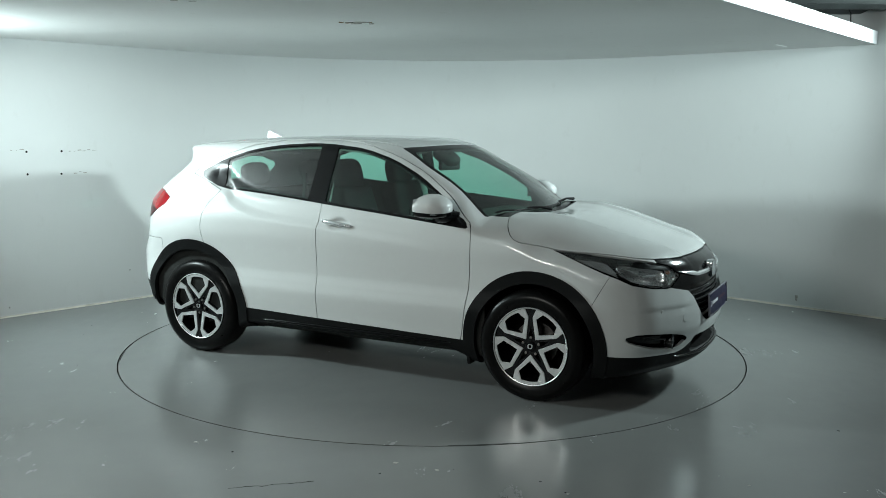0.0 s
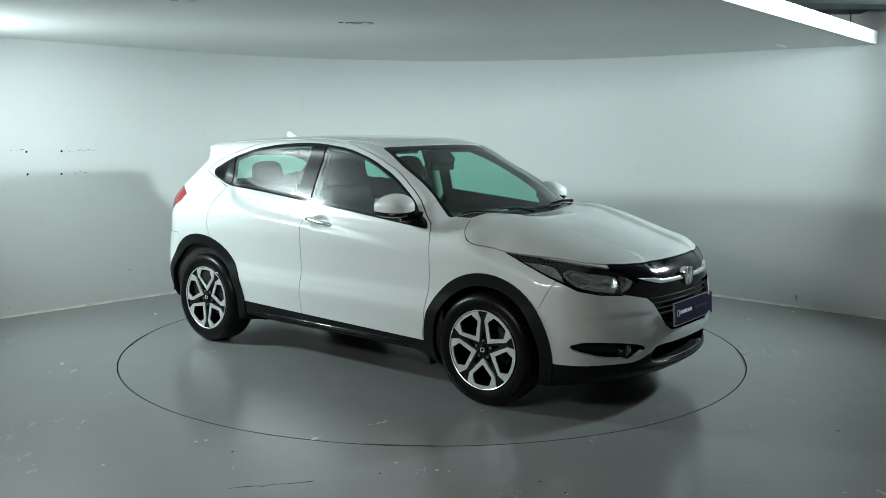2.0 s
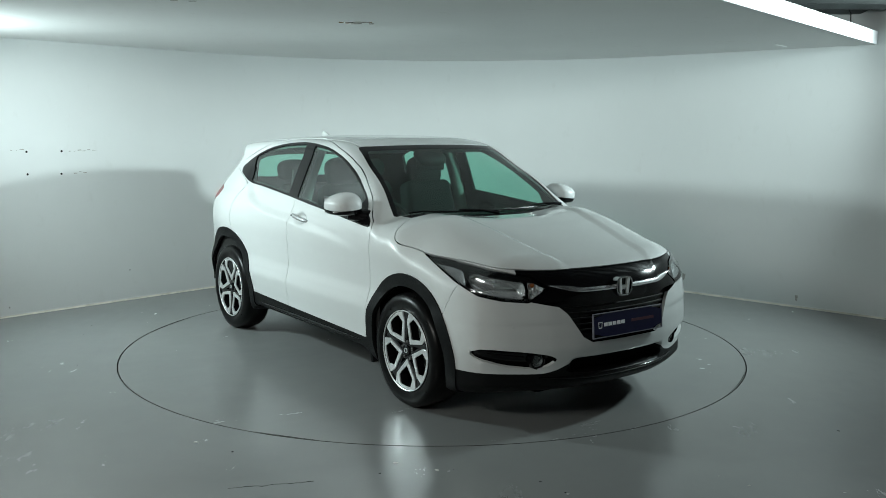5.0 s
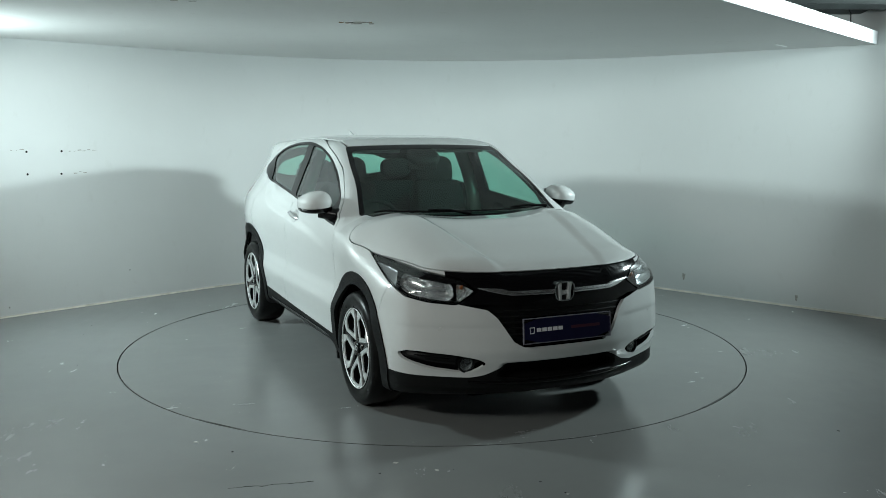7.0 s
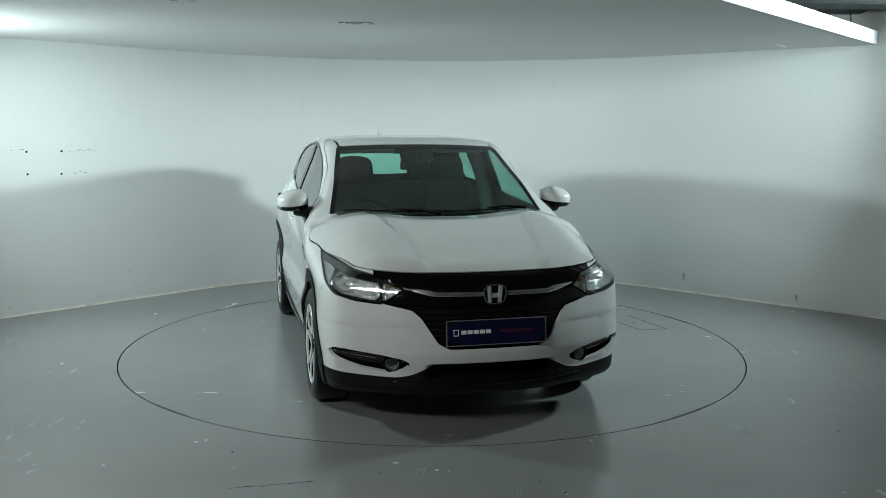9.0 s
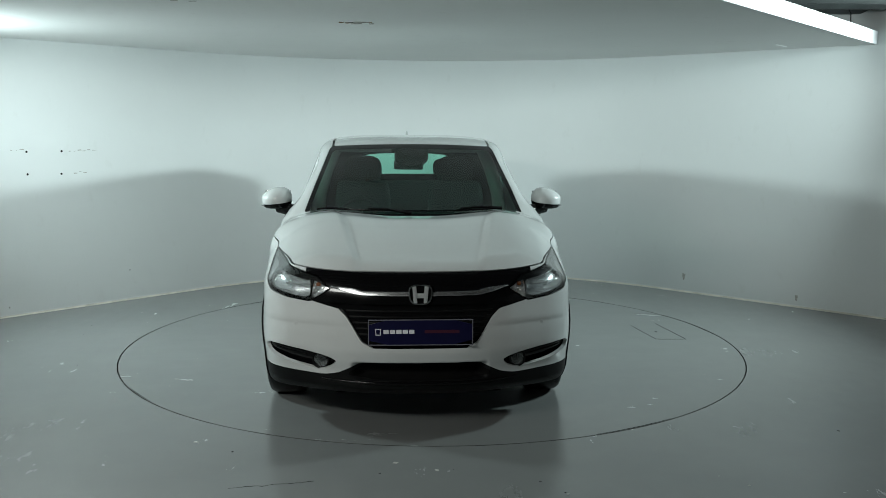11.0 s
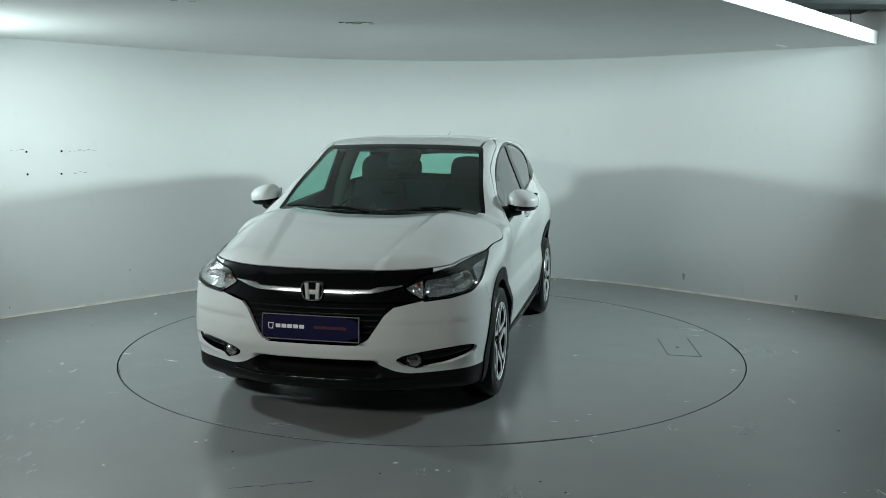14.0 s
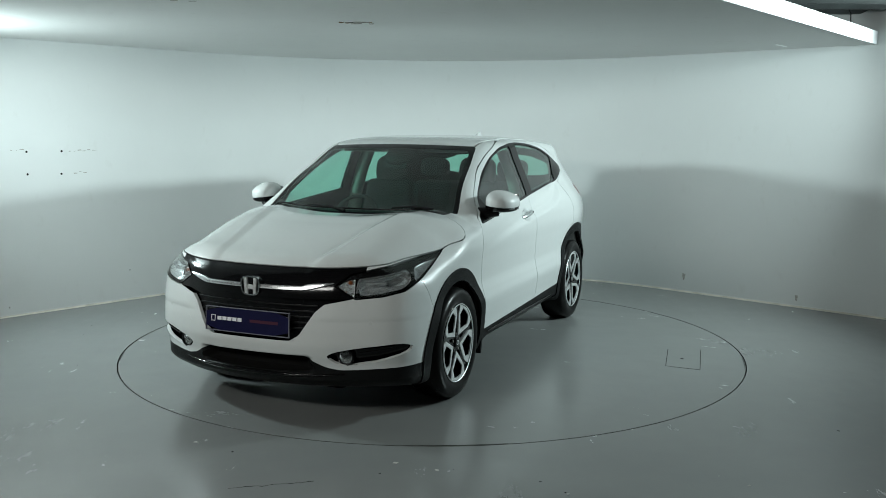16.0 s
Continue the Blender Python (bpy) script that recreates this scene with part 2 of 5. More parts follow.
def build_floor():
    # one sheet with a round hole for the turntable
    bm = bmesh.new()
    n = 128
    inner = [bm.verts.new((DISC_R * 1.0016 * math.cos(2 * math.pi * i / n), DISC_R * 1.0016 * math.sin(2 * math.pi * i / n), 0)) for i in range(n)]
    rings = [inner]
    for f in (0.06, 0.3, 1.0):
        ring = []
        for i in range(n):
            t = 2 * math.pi * i / n
            s = max(abs(math.cos(t)), abs(math.sin(t)))
            far = 11.0 / s
            r = DISC_R + (far - DISC_R) * f
            ring.append(bm.verts.new((r * math.cos(t), r * math.sin(t), 0)))
        rings.append(ring)
    for a, b in zip(rings, rings[1:]):
        for i in range(n):
            bm.faces.new((a[i], a[(i + 1) % n], b[(i + 1) % n], b[i]))
    tagged(new("floor", from_bm("floor", bm, FLOOR)), "glossy grey epoxy-coated concrete floor with scratches", "floor", kind="structure")
    bm = bmesh.new()
    lo, hi = [[bm.verts.new((DISC_R * 1.0016 * math.cos(2 * math.pi * i / n), DISC_R * 1.0016 * math.sin(2 * math.pi * i / n), z)) for i in range(n)] for z in (-0.04, -0.0005)]
    bm.faces.new(lo)
    for i in range(n):
        bm.faces.new((lo[i], lo[(i + 1) % n], hi[(i + 1) % n], hi[i]))
    tagged(new("floor_pit", from_bm("floor_pit", bm, DARKGAP)), "dark pit below the turntable", "floor", kind="structure")


def build_ceiling():
    # lower ceiling slab, ended by a straight white fascia
    a, b = Vector((1.581, -1.553)), Vector((3.733, 1.072))
    u = (b - a).normalized()
    nrm = Vector((u.y, -u.x))
    far, near = b + u * 2.5, a - u * 0.6
    # front end is unseen, set so the dark deck darkens the car's reflections
    pts = [tuple(p) for p in (far, near, (-6.5, near.y), (-6.5, 6.5), (far.x, 6.5))]
    tagged(new("ceiling", prism("ceiling", pts, CEIL_Z, CEIL_Z + 0.103, CEIL, "z")), "low white painted ceiling slab with a peeling patch", "ceiling", kind="structure")
    strip = [tuple(p) for p in (far, near, near + nrm * 0.012, far + nrm * 0.012)]
    # board added to close the slab's unseen front end
    front = [(near.x - 0.004, near.y - 0.012), (near.x - 0.004, near.y - 0.001), (-6.4, near.y - 0.001), (-6.4, near.y - 0.012)]
    tagged(new("trim_added_front", prism("trim_added_front", front, CEIL_Z - 0.002, CEIL_Z + 0.105, FASCIA, "z")), "added white board closing the unseen ceiling front", "trim", kind="structure")
    tagged(new("trim_fascia", prism("trim_fascia", strip, CEIL_Z - 0.002, CEIL_Z + 0.105, FASCIA, "z")), "bright white fascia board along the ceiling edge", "trim", kind="structure")
    # dark ribbed deck above the open part
    bm = bmesh.new()
    x, k, rows = -7.5, 0, []
    while x < 11:
        z = DECK_Z - (0.06 if k % 4 in (1, 2) else 0.0)
        rows.append((x, z))
        x += 0.05 if k % 2 else 0.11
        k += 1
    lines = [[bm.verts.new((-11, y, z)), bm.verts.new((11, y, z))] for y, z in [(r[0] - 3, r[1]) for r in rows]]
    for p, q in zip(lines, lines[1:]):
        bm.faces.new((p[0], p[1], q[1], q[0]))
    tagged(new("ceiling_deck", from_bm("ceiling_deck", bm, DECK)), "dark ribbed metal deck above the open bay", "ceiling", kind="structure")


def build_turntable():
    e = tagged(new("turntable"), "round grey epoxy-coated car turntable flush with the floor", "turntable")
    n = 160
    prof = [(DISC_R - 0.005, -0.03), (DISC_R - 0.0045, -0.001), (DISC_R - 0.006, 0.0)]
    bm = bmesh.new()
    rings = []
    for r, z in prof[2:] + [(1.6, 0.0), (0.8, 0.0)]:
        rings.append([bm.verts.new((r * math.cos(2 * math.pi * i / n), r * math.sin(2 * math.pi * i / n), z)) for i in range(n)])
    for a, b in zip(rings, rings[1:]):
        for i in range(n):
            bm.faces.new((a[i], a[(i + 1) % n], b[(i + 1) % n], b[i]))
    bm.faces.new(rings[-1])
    part("disc", from_bm("disc", bm, FLOOR), e)
    # separate edge, coloured dark to keep lamp glints out of the ring gap
    bm = bmesh.new()
    rings = [[bm.verts.new((r * math.cos(2 * math.pi * i / n), r * math.sin(2 * math.pi * i / n), z)) for i in range(n)] for r, z in prof]
    for a, b in zip(rings, rings[1:]):
        for i in range(n):
            bm.faces.new((a[i], a[(i + 1) % n], b[(i + 1) % n], b[i]))
    part("disc_edge", from_bm("disc_edge", bm, DISCEDGE), e, label="dark edge of the disc beside the ring gap")
    return e


build_walls()
build_floor()
build_ceiling()
turntable = build_turntable()
# ---------------------------------------------------------------- the car's shape
# car space: x forward, y to its left, z up, origin on the ground midway between the axles
AXLE, HUB_Z = 1.305, 0.332


def curve(table):
    """A smooth line through (x, value) pairs."""
    t = np.array(table, float)
    xs, ys = t[:, 0], t[:, 1]
    d = np.diff(ys) / np.diff(xs)
    m = np.r_[d[0], np.where(d[:-1] * d[1:] > 0, 2 * d[:-1] * d[1:] / (d[:-1] + d[1:] + 1e-12 * np.sign(d[:-1] + d[1:] + 1e-30)), 0), d[-1]]

    def f(x):
        x = np.clip(x, xs[0], xs[-1])
        i = np.clip(np.searchsorted(xs, x) - 1, 0, len(xs) - 2)
        h = xs[i + 1] - xs[i]
        s = (x - xs[i]) / h
        return (ys[i] * (1 + 2 * s) * (1 - s) ** 2 + m[i] * h * s * (1 - s) ** 2 + ys[i + 1] * s * s * (3 - 2 * s) + m[i + 1] * h * s * s * (s - 1))
    return f


def smax(a, b, r):
    h = np.clip(r - np.abs(a - b), 0, None)
    return np.maximum(a, b) + h * h / (4 * r)


def smin(a, b, r):
    return -smax(-a, -b, r)


def step(a, b, x):
    s = np.clip((x - a) / (b - a), 0, 1)
    return s * s * (3 - 2 * s)


# widest line in plan, as a change from the middle of the car
PLAN = curve([(-2.2, -0.22), (-2.0, -0.14), (-1.8, -0.072), (-1.6, -0.026), (-1.3, 0.0), (-0.8, -0.004), (0, 0.0), (0.8, -0.002), (1.3, 0.008), (1.6, 0.006), (1.8, -0.010), (2.0, -0.05), (2.3, -0.14)])
# half width by height
SIDE = curve([(0.1, 0.80), (0.24, 0.845), (0.30, 0.858), (0.38, 0.866), (0.45, 0.876), (0.51, 0.882), (0.57, 0.872), (0.65, 0.858), (0.78, 0.864), (0.88, 0.871), (0.95, 0.866), (1.02, 0.850), (1.07, 0.826), (1.12, 0.797), (1.2, 0.765), (1.3, 0.725), (1.4, 0.684), (1.5, 0.650), (1.6, 0.57), (1.7, 0.4)])
CREASE = curve([(-2, 1.2), (-1.08, 1.15), (-0.97, 1.075), (-0.73, 1.0), (-0.25, 0.955), (0.4, 0.89), (1.0, 0.80), (2, 0.7)])
ROOF = curve([(-2.3, 1.38), (-2.0, 1.41), (-1.7, 1.469), (-1.4, 1.511), (-0.9, 1.538), (-0.4, 1.552), (-0.05, 1.546), (0.15, 1.538), (0.28, 1.521), (0.42, 1.480), (0.6, 1.386), (0.8, 1.260), (1.0, 1.124), (1.2, 0.972), (1.6, 0.6), (2.4, 0.0)])
HOOD = curve([(0.6, 1.02), (0.9, 1.06), (1.03, 1.084), (1.1, 1.086), (1.3, 1.084), (1.5, 1.042), (1.7, 0.985), (1.88, 0.931), (2.0, 0.900), (2.09, 0.862), (2.16, 0.80), (2.25, 0.70)])
NOSE = curve([(0.1, 2.00), (0.18, 2.05), (0.215, 2.13), (0.26, 2.175), (0.32, 2.175), (0.40, 2.20), (0.46, 2.215), (0.52, 2.212), (0.62, 2.195), (0.72, 2.175), (0.80, 2.145), (0.86, 2.105), (0.95, 2.02), (1.1, 1.9)])
NOSE_ROUND = curve([(0, 0), (0.15, 0.005), (0.3, 0.025), (0.46, 0.075), (0.55, 0.115), (0.64, 0.160), (0.72, 0.205), (0.79, 0.265), (0.84, 0.345), (0.88, 0.50), (0.95, 1.2)])
TAIL = curve([(0.1, -1.85), (0.28, -1.98), (0.36, -2.05), (0.5, -2.10), (0.66, -2.105), (0.78, -2.07), (0.95, -2.045), (1.06, -2.02), (1.14, -1.955), (1.22, -1.86), (1.30, -1.75), (1.37, -1.67), (1.42, -1.665), (1.46, -1.70), (1.6, -1.70)])


def half_width(x, z):
    ys = SIDE(z) + PLAN(x)
    # rear haunch, the swept shoulder crease, the front wing, the narrowing towards the windscreen
    ys = ys + 0.016 * np.exp(-((x + 1.35) / 0.38) ** 2 - ((z - 0.86) / 0.16) ** 2)
    ys = ys - 0.032 * step(-0.9, -1.6, x) * step(1.0, 1.25, z)
    line = CREASE(x)
    ys = ys - 0.026 * step(-0.012, 0.05, z - line) * step(0.20, 0.08, z - line) * step(-1.3, -1.0, x) * step(1.0, -0.4, x)
    ys = ys - 0.040 * step(-0.2, 0.8, x) * step(1.02, 1.2, z)
    ys = ys + 0.010 * np.exp(-((z - 0.90) / 0.10) ** 2) * np.exp(-((x - 1.3) / 0.42) ** 2)
    ys = ys - 0.020 * step(1.0, 0.45, np.hypot((x + 0.055) / 0.095, (z - 0.982) / 0.046))
    ys = ys + 0.012 * np.exp(-((z - 0.66) / 0.10) ** 2) * step(1.4, 1.8, x)
    return ys - 0.035 * step(0.9, 1.12, z) * step(0.9, 1.5, x)


def body_field(p):
    x, y, z = p[:, 0], np.abs(p[:, 1]), p[:, 2]
    ys = half_width(x, z)
    side = y - ys
    # cabin and bonnet from above
    xe = x + (0.12 + 0.18 * step(0.80, 0.40, x)) * y * y * step(-0.2, 0.35, x) - 0.10 * y * y * step(-1.0, -1.8, x)
    crown = 0.024 * np.clip(y / 0.55, 0, 1.5) ** 4
    cabin = ROOF(xe) - crown * step(1.3, 0.2, x) - (0.03 + 0.06 * step(0.6, 0.95, x)) * y * y * step(0.2, 0.9, x)
    hood = HOOD(x + 0.235 * y * y) - 0.006 * (y / 0.8) ** 2 - (0.030 + 0.020 * step(1.1, 1.4, x)) * np.clip((y - 0.5) / 0.2, 0, 3) ** 2
    # raised creases, lower between them
    ridge = y + 0.17 * (x - 1.4)
    hood = hood + (0.019 + 0.005 * step(1.8, 1.3, x)) * (0.4 + 0.6 * step(1.1, 1.5, x)) * step(0.400, 0.468, ridge) * step(2.2, 2.0, x) - 0.026 * step(0.50, 0.12, y) * step(1.75, 1.15, x)
    top = z - smax(hood, cabin, 0.02)
    inset = 0.075 * step(0.37, 0.29, y) * step(0.285, 0.315, z) * step(0.395, 0.37, z)
    crease = 0.007 * step(0.72, 0.60, z) * step(0.30, 0.50, y) - 0.006 * step(0.606, 0.575, z) * step(0.30, 0.50, y)
    front = x - (NOSE(z) + crease - 0.006 - inset - NOSE_ROUND(y) * (1 - 0.06 * step(0.5, 0.9, z)))
    rear = (TAIL(z) + (0.37 + 0.12 * step(1.0, 1.35, z)) * (y / 0.86) ** 3.2) - x
    f = smax(side, top * 0.9, 0.05)
    f = smax(f, front * 0.8, 0.05)
    f = smax(f, rear * 0.8, 0.06)
    f = smax(f, 0.188 + 0.065 * step(0.62, 0.84, y) * step(-0.98, -0.80, x) * step(0.98, 0.72, x) + 0.14 * step(-1.55, -1.80, x) - z, 0.03)
    return f


def surface_net(field, lo, hi, h):
    """Triangles of the field's zero surface on a grid of step h, drawn onto it, with its normals."""
    ax = [np.arange(a, b + h, h) for a, b in zip(lo, hi)]
    n = [len(a) for a in ax]
    g = np.stack(np.meshgrid(*ax, indexing="ij"), -1).reshape(-1, 3)
    f = np.concatenate([field(c) for c in np.array_split(g, 8)]).reshape(n)
    s = f < 0
    mixed_cell = np.zeros([k - 1 for k in n], int)
    pos, cnt = np.zeros((*mixed_cell.shape, 3)), np.zeros(mixed_cell.shape)
    corner = [(i, j, k) for i in (0, 1) for j in (0, 1) for k in (0, 1)]

    def at(a, c):
        return a[c[0]:n[0] - 1 + c[0], c[1]:n[1] - 1 + c[1], c[2]:n[2] - 1 + c[2]]
    for c in corner:
        mixed_cell += at(s, c)
    active = (mixed_cell > 0) & (mixed_cell < 8)
    for c in corner:
        for k in range(3):
            if c[k]:
                continue
            e = list(c)
            e[k] = 1
            fa, fb = at(f, c), at(f, e)
            cross = (fa < 0) != (fb < 0)
            t = np.where(cross, fa / np.where(cross, fa - fb, 1), 0)
            off = np.array(c, float)[None, None, None, :] + np.zeros((*t.shape, 3))
            off[..., k] = t
            pos += off * cross[..., None]
            cnt += cross
    ids = -np.ones(mixed_cell.shape, int)
    ids[active] = np.arange(active.sum())
    base = np.stack(np.meshgrid(*[a[:-1] for a in ax], indexing="ij"), -1)
    v = (base + pos / np.maximum(cnt, 1)[..., None] * h)[active]
    tris = []
    for k in range(3):
        a, b = [(1, 2), (2, 0), (0, 1)][k]
        sl0, sl1 = [slice(1, -1)] * 3, [slice(1, -1)] * 3
        sl0[k], sl1[k] = slice(0, n[k] - 1), slice(1, n[k])
        s0, s1 = s[tuple(sl0)], s[tuple(sl1)]
        idx = np.argwhere(s0 != s1)
        flip = s0[s0 != s1]
        full = idx.copy()
        full[:, a] += 1
        full[:, b] += 1

        def cell(da, db):
            q = full.copy()
            q[:, a] -= da
            q[:, b] -= db
            return ids[q[:, 0], q[:, 1], q[:, 2]]
        q = np.stack([cell(1, 1), cell(0, 1), cell(0, 0), cell(1, 0)], 1)
        q = np.where(flip[:, None], q, q[:, ::-1])
        tris += [q[:, [0, 1, 2]], q[:, [0, 2, 3]]]
    t = np.concatenate(tris)

    def grad(p):
        e = 1e-4
        return np.stack([(field(p + np.eye(3)[i] * e) - field(p - np.eye(3)[i] * e)) / (2 * e) for i in range(3)], 1)
    for _ in range(4):
        gr = grad(v)
        move = -field(v)[:, None] * gr / np.maximum((gr ** 2).sum(1), 0.15)[:, None]
        v = v + np.clip(move, -0.02, 0.02)
    e = 0.004
    gr = sum(grad(v + np.array(o) * e) for o in ((0, 0, 0), (1, 0, 0), (-1, 0, 0), (0, 1, 0), (0, -1, 0), (0, 0, 1), (0, 0, -1)))
    return v, gr / np.maximum(np.linalg.norm(gr, axis=1), 1e-9)[:, None], t


class Skin:
    """A piece of the body's skin: shared points and normals, own triangles."""

    def __init__(self, v, n, t):
        self.v, self.n, self.t = v, n, t

    def split(self, g):
        """The piece where g < 0 and the rest, cut cleanly along g = 0."""
        val = g(self.v)
        val = np.where(np.abs(val) < 2e-5, -2e-5, val)
        pos = val[self.t] > 0
        k = pos.sum(1)
        inside, outside = [self.t[k == 0]], [self.t[k == 3]]
        v, n, made, tin, tout = [], [], {}, [], []
        count = len(self.v)

        def mid(a, b):
            key = (a, b) if a < b else (b, a)
            if key not in made:
                s = val[a] / (val[a] - val[b])
                made[key] = count + len(v)
                v.append(self.v[a] * (1 - s) + self.v[b] * s)
                n.append(self.n[a] * (1 - s) + self.n[b] * s)
            return made[key]
        for (a, b, c), p in zip(self.t[(k == 1) | (k == 2)].tolist(), pos[(k == 1) | (k == 2)].tolist()):
            odd = p.index(True) if sum(p) == 1 else p.index(False)
            a, b, c = [(a, b, c), (b, c, a), (c, a, b)][odd]
            m1, m2 = mid(a, b), mid(a, c)
            one, two = (tout, tin) if sum(p) == 1 else (tin, tout)
            one.append((a, m1, m2))
            two += [(m1, b, c), (m1, c, m2)]
        nv = np.concatenate([self.v, np.array(v).reshape(-1, 3)])
        nn = np.concatenate([self.n, np.array(n).reshape(-1, 3)])
        tin, tout = [np.concatenate([x[0], np.array(y, int).reshape(-1, 3)]) for x, y in ((inside, tin), (outside, tout))]
        return Skin(nv, nn, tin), Skin(nv, nn, tout)

    def where(self, test):
        """Parts the triangles by their middles, without cutting."""
        c = self.v[self.t].mean(1)
        k = test(c)
        return Skin(self.v, self.n, self.t[k]), Skin(self.v, self.n, self.t[~k])

    def packed(self):
        used, inv = np.unique(self.t, return_inverse=True)
        return self.v[used], self.n[used], inv.reshape(-1, 3)

    def border(self):
        t = self.t
        e = np.concatenate([t[:, [0, 1]], t[:, [1, 2]], t[:, [2, 0]]])
        u, inv, cnt = np.unique(np.sort(e, 1), axis=0, return_inverse=True, return_counts=True)
        return e[cnt[inv.ravel()] == 1]

    def pieces(self, least=1):
        """The connected pieces, largest first, that have at least so many triangles."""
        lab = np.arange(len(self.v))
        while True:
            low = lab[self.t].min(1)
            nxt = lab.copy()
            np.minimum.at(nxt, self.t.ravel(), np.repeat(low, 3))
            nxt = nxt[nxt]
            if (nxt == lab).all():
                break
            lab = nxt
        key = lab[self.t[:, 0]]
        ids, cnt = np.unique(key, return_counts=True)
        return [Skin(self.v, self.n, self.t[key == i]) for i, c in sorted(zip(ids, cnt), key=lambda q: -q[1]) if c >= least]

    def mesh(self, name, mat, lip=0.0, sink=None, shift=0.0):
        """lip: depth of an edge turned inwards; sink: a vector by which the piece is let in, with walls round it;
        shift: metres along the normal."""
        used, inv = np.unique(self.t, return_inverse=True)
        v, n, t = self.v[used] + self.n[used] * shift, self.n[used], inv.reshape(-1, 3)
        if lip or sink is not None:
            lookup = -np.ones(len(self.v), int)
            lookup[used] = np.arange(len(used))
            b = lookup[self.border()]
            ring = np.unique(b)
            m = -np.ones(len(v), int)
            k = len(v)
            m[ring] = k + np.arange(len(ring))
            m2 = np.where(m >= 0, m + len(ring), -1)
            if sink is None:
                inner = v[ring] - n[ring] * lip
            else:
                inner = v[ring].copy()
                v = v + np.array(sink)
            side = np.concatenate([np.stack([m[b[:, 1]], m[b[:, 0]], m2[b[:, 0]]], 1), np.stack([m[b[:, 1]], m2[b[:, 0]], m2[b[:, 1]]], 1)])
            v0 = v[ring]
            v, n = np.concatenate([v, v0, inner]), np.concatenate([n, n[ring], n[ring]])
            # wall normals: across the border
            tang = v[m[b[:, 1]]] - v[m[b[:, 0]]]
            wn = np.cross(tang, n[b[:, 0]])
            acc = np.zeros_like(v)
            for col in (0, 1):
                np.add.at(acc, m[b[:, col]], wn)
                np.add.at(acc, m2[b[:, col]], wn)
            sel = np.linalg.norm(acc, axis=1) > 1e-12
            n = n.copy()
            n[sel] = acc[sel] / np.linalg.norm(acc[sel], axis=1)[:, None]
            t = np.concatenate([t, side])
        return mesh_of(name, v, t, mat, normals=n)


def outline(points, u, w):
    """Signed distance to a closed outline in the plane of u and w."""
    p = np.array(points, float)

    def f(v):
        a, b = u(v), w(v)
        d = np.full(len(a), 1e9)
        s = np.ones(len(a))
        for i in range(len(p)):
            p0, p1 = p[i], p[i - 1]
            e = p1 - p0
            qx, qy = a - p0[0], b - p0[1]
            k = np.clip((qx * e[0] + qy * e[1]) / (e @ e), 0, 1)
            d = np.minimum(d, (qx - e[0] * k) ** 2 + (qy - e[1] * k) ** 2)
            c1, c2, c3 = b >= p0[1], b < p1[1], e[0] * qy > e[1] * qx
            s = np.where((c1 & c2 & c3) | (~c1 & ~c2 & ~c3), -s, s)
        return s * np.sqrt(d)
    return f


def rounded(points, n=3):
    """Softens an outline's corners by cutting them again and again."""
    p = [np.array(q, float) for q in points]
    for _ in range(n):
        p = [q for a, b in zip(p, p[1:] + p[:1]) for q in (a * 0.8 + b * 0.2, a * 0.2 + b * 0.8)]
    return p


def X(v): return v[:, 0]
def Y(v): return np.abs(v[:, 1])
def Z(v): return v[:, 2]
def Q(v): return np.abs(v[:, 1]) - 0.6 * (v[:, 0] - 2.0)


def both(*fs):
    return lambda v: np.maximum.reduce([f(v) for f in fs])


def off(f, d):
    return lambda v: f(v) + d


WINDSCREEN = lambda v: smax(np.maximum(Y(v) - half_width(X(v), Z(v)) + 0.028, Y(v) - 0.705 + 0.33 * (Z(v) - 1.07)), Z(v) - 1.496 + 0.05 * Y(v) ** 2, 0.03)
REARGLASS = outline(rounded([(-0.60, 1.17), (-0.52, 1.40), (0.52, 1.40), (0.60, 1.17)], 2), lambda v: v[:, 1], Z)
BELT = [(-1.355, 1.272), (-1.09, 1.172), (-0.78, 1.158), (-0.33, 1.118), (-0.08, 1.094), (0.35, 1.056), (0.80, 1.012), (0.885, 1.005), (0.86, 1.05)]
DLO = outline(rounded(BELT + [(0.77, 1.095), (0.68, 1.172), (0.48, 1.303), (0.27, 1.404), (0.05, 1.470), (-0.21, 1.497), (-0.38, 1.502), (-0.64, 1.488), (-0.88, 1.453), (-1.12, 1.385)], 1), X, Z)
PANE_F = lambda v: np.maximum.reduce([DLO(v) + 0.016, -0.195 + 0.06 * (Z(v) - 1.12) - X(v), X(v) - 0.64 - 0.2 * (Z(v) - 1.05)])
PANE_R = lambda v: np.maximum.reduce([DLO(v) + 0.014, X(v) + 0.335 - 0.08 * (Z(v) - 1.12), -1.085 - 0.02 * (Z(v) - 1.18) - X(v)])
PANE_Q = outline([(-1.312, 1.270), (-1.168, 1.212), (-1.155, 1.348)], X, Z)
HEADLAMP = outline([(0.425, 0.768), (0.55, 0.700), (0.72, 0.713), (0.87, 0.738), (1.0, 0.800), (1.07, 0.845), (1.165, 0.912), (1.0, 0.894), (0.85, 0.877), (0.7, 0.857), (0.53, 0.828)], Q, Z)
GRILLE_HALF = [(0.60, 0.90), (0.62, 0.74), (0.565, 0.701), (0.43, 0.672), (0.385, 0.632), (0.305, 0.505), (0.25, 0.474)]
GRILLE = outline(GRILLE_HALF + [(-a, b) for a, b in GRILLE_HALF[::-1]], lambda v: v[:, 1], Z)
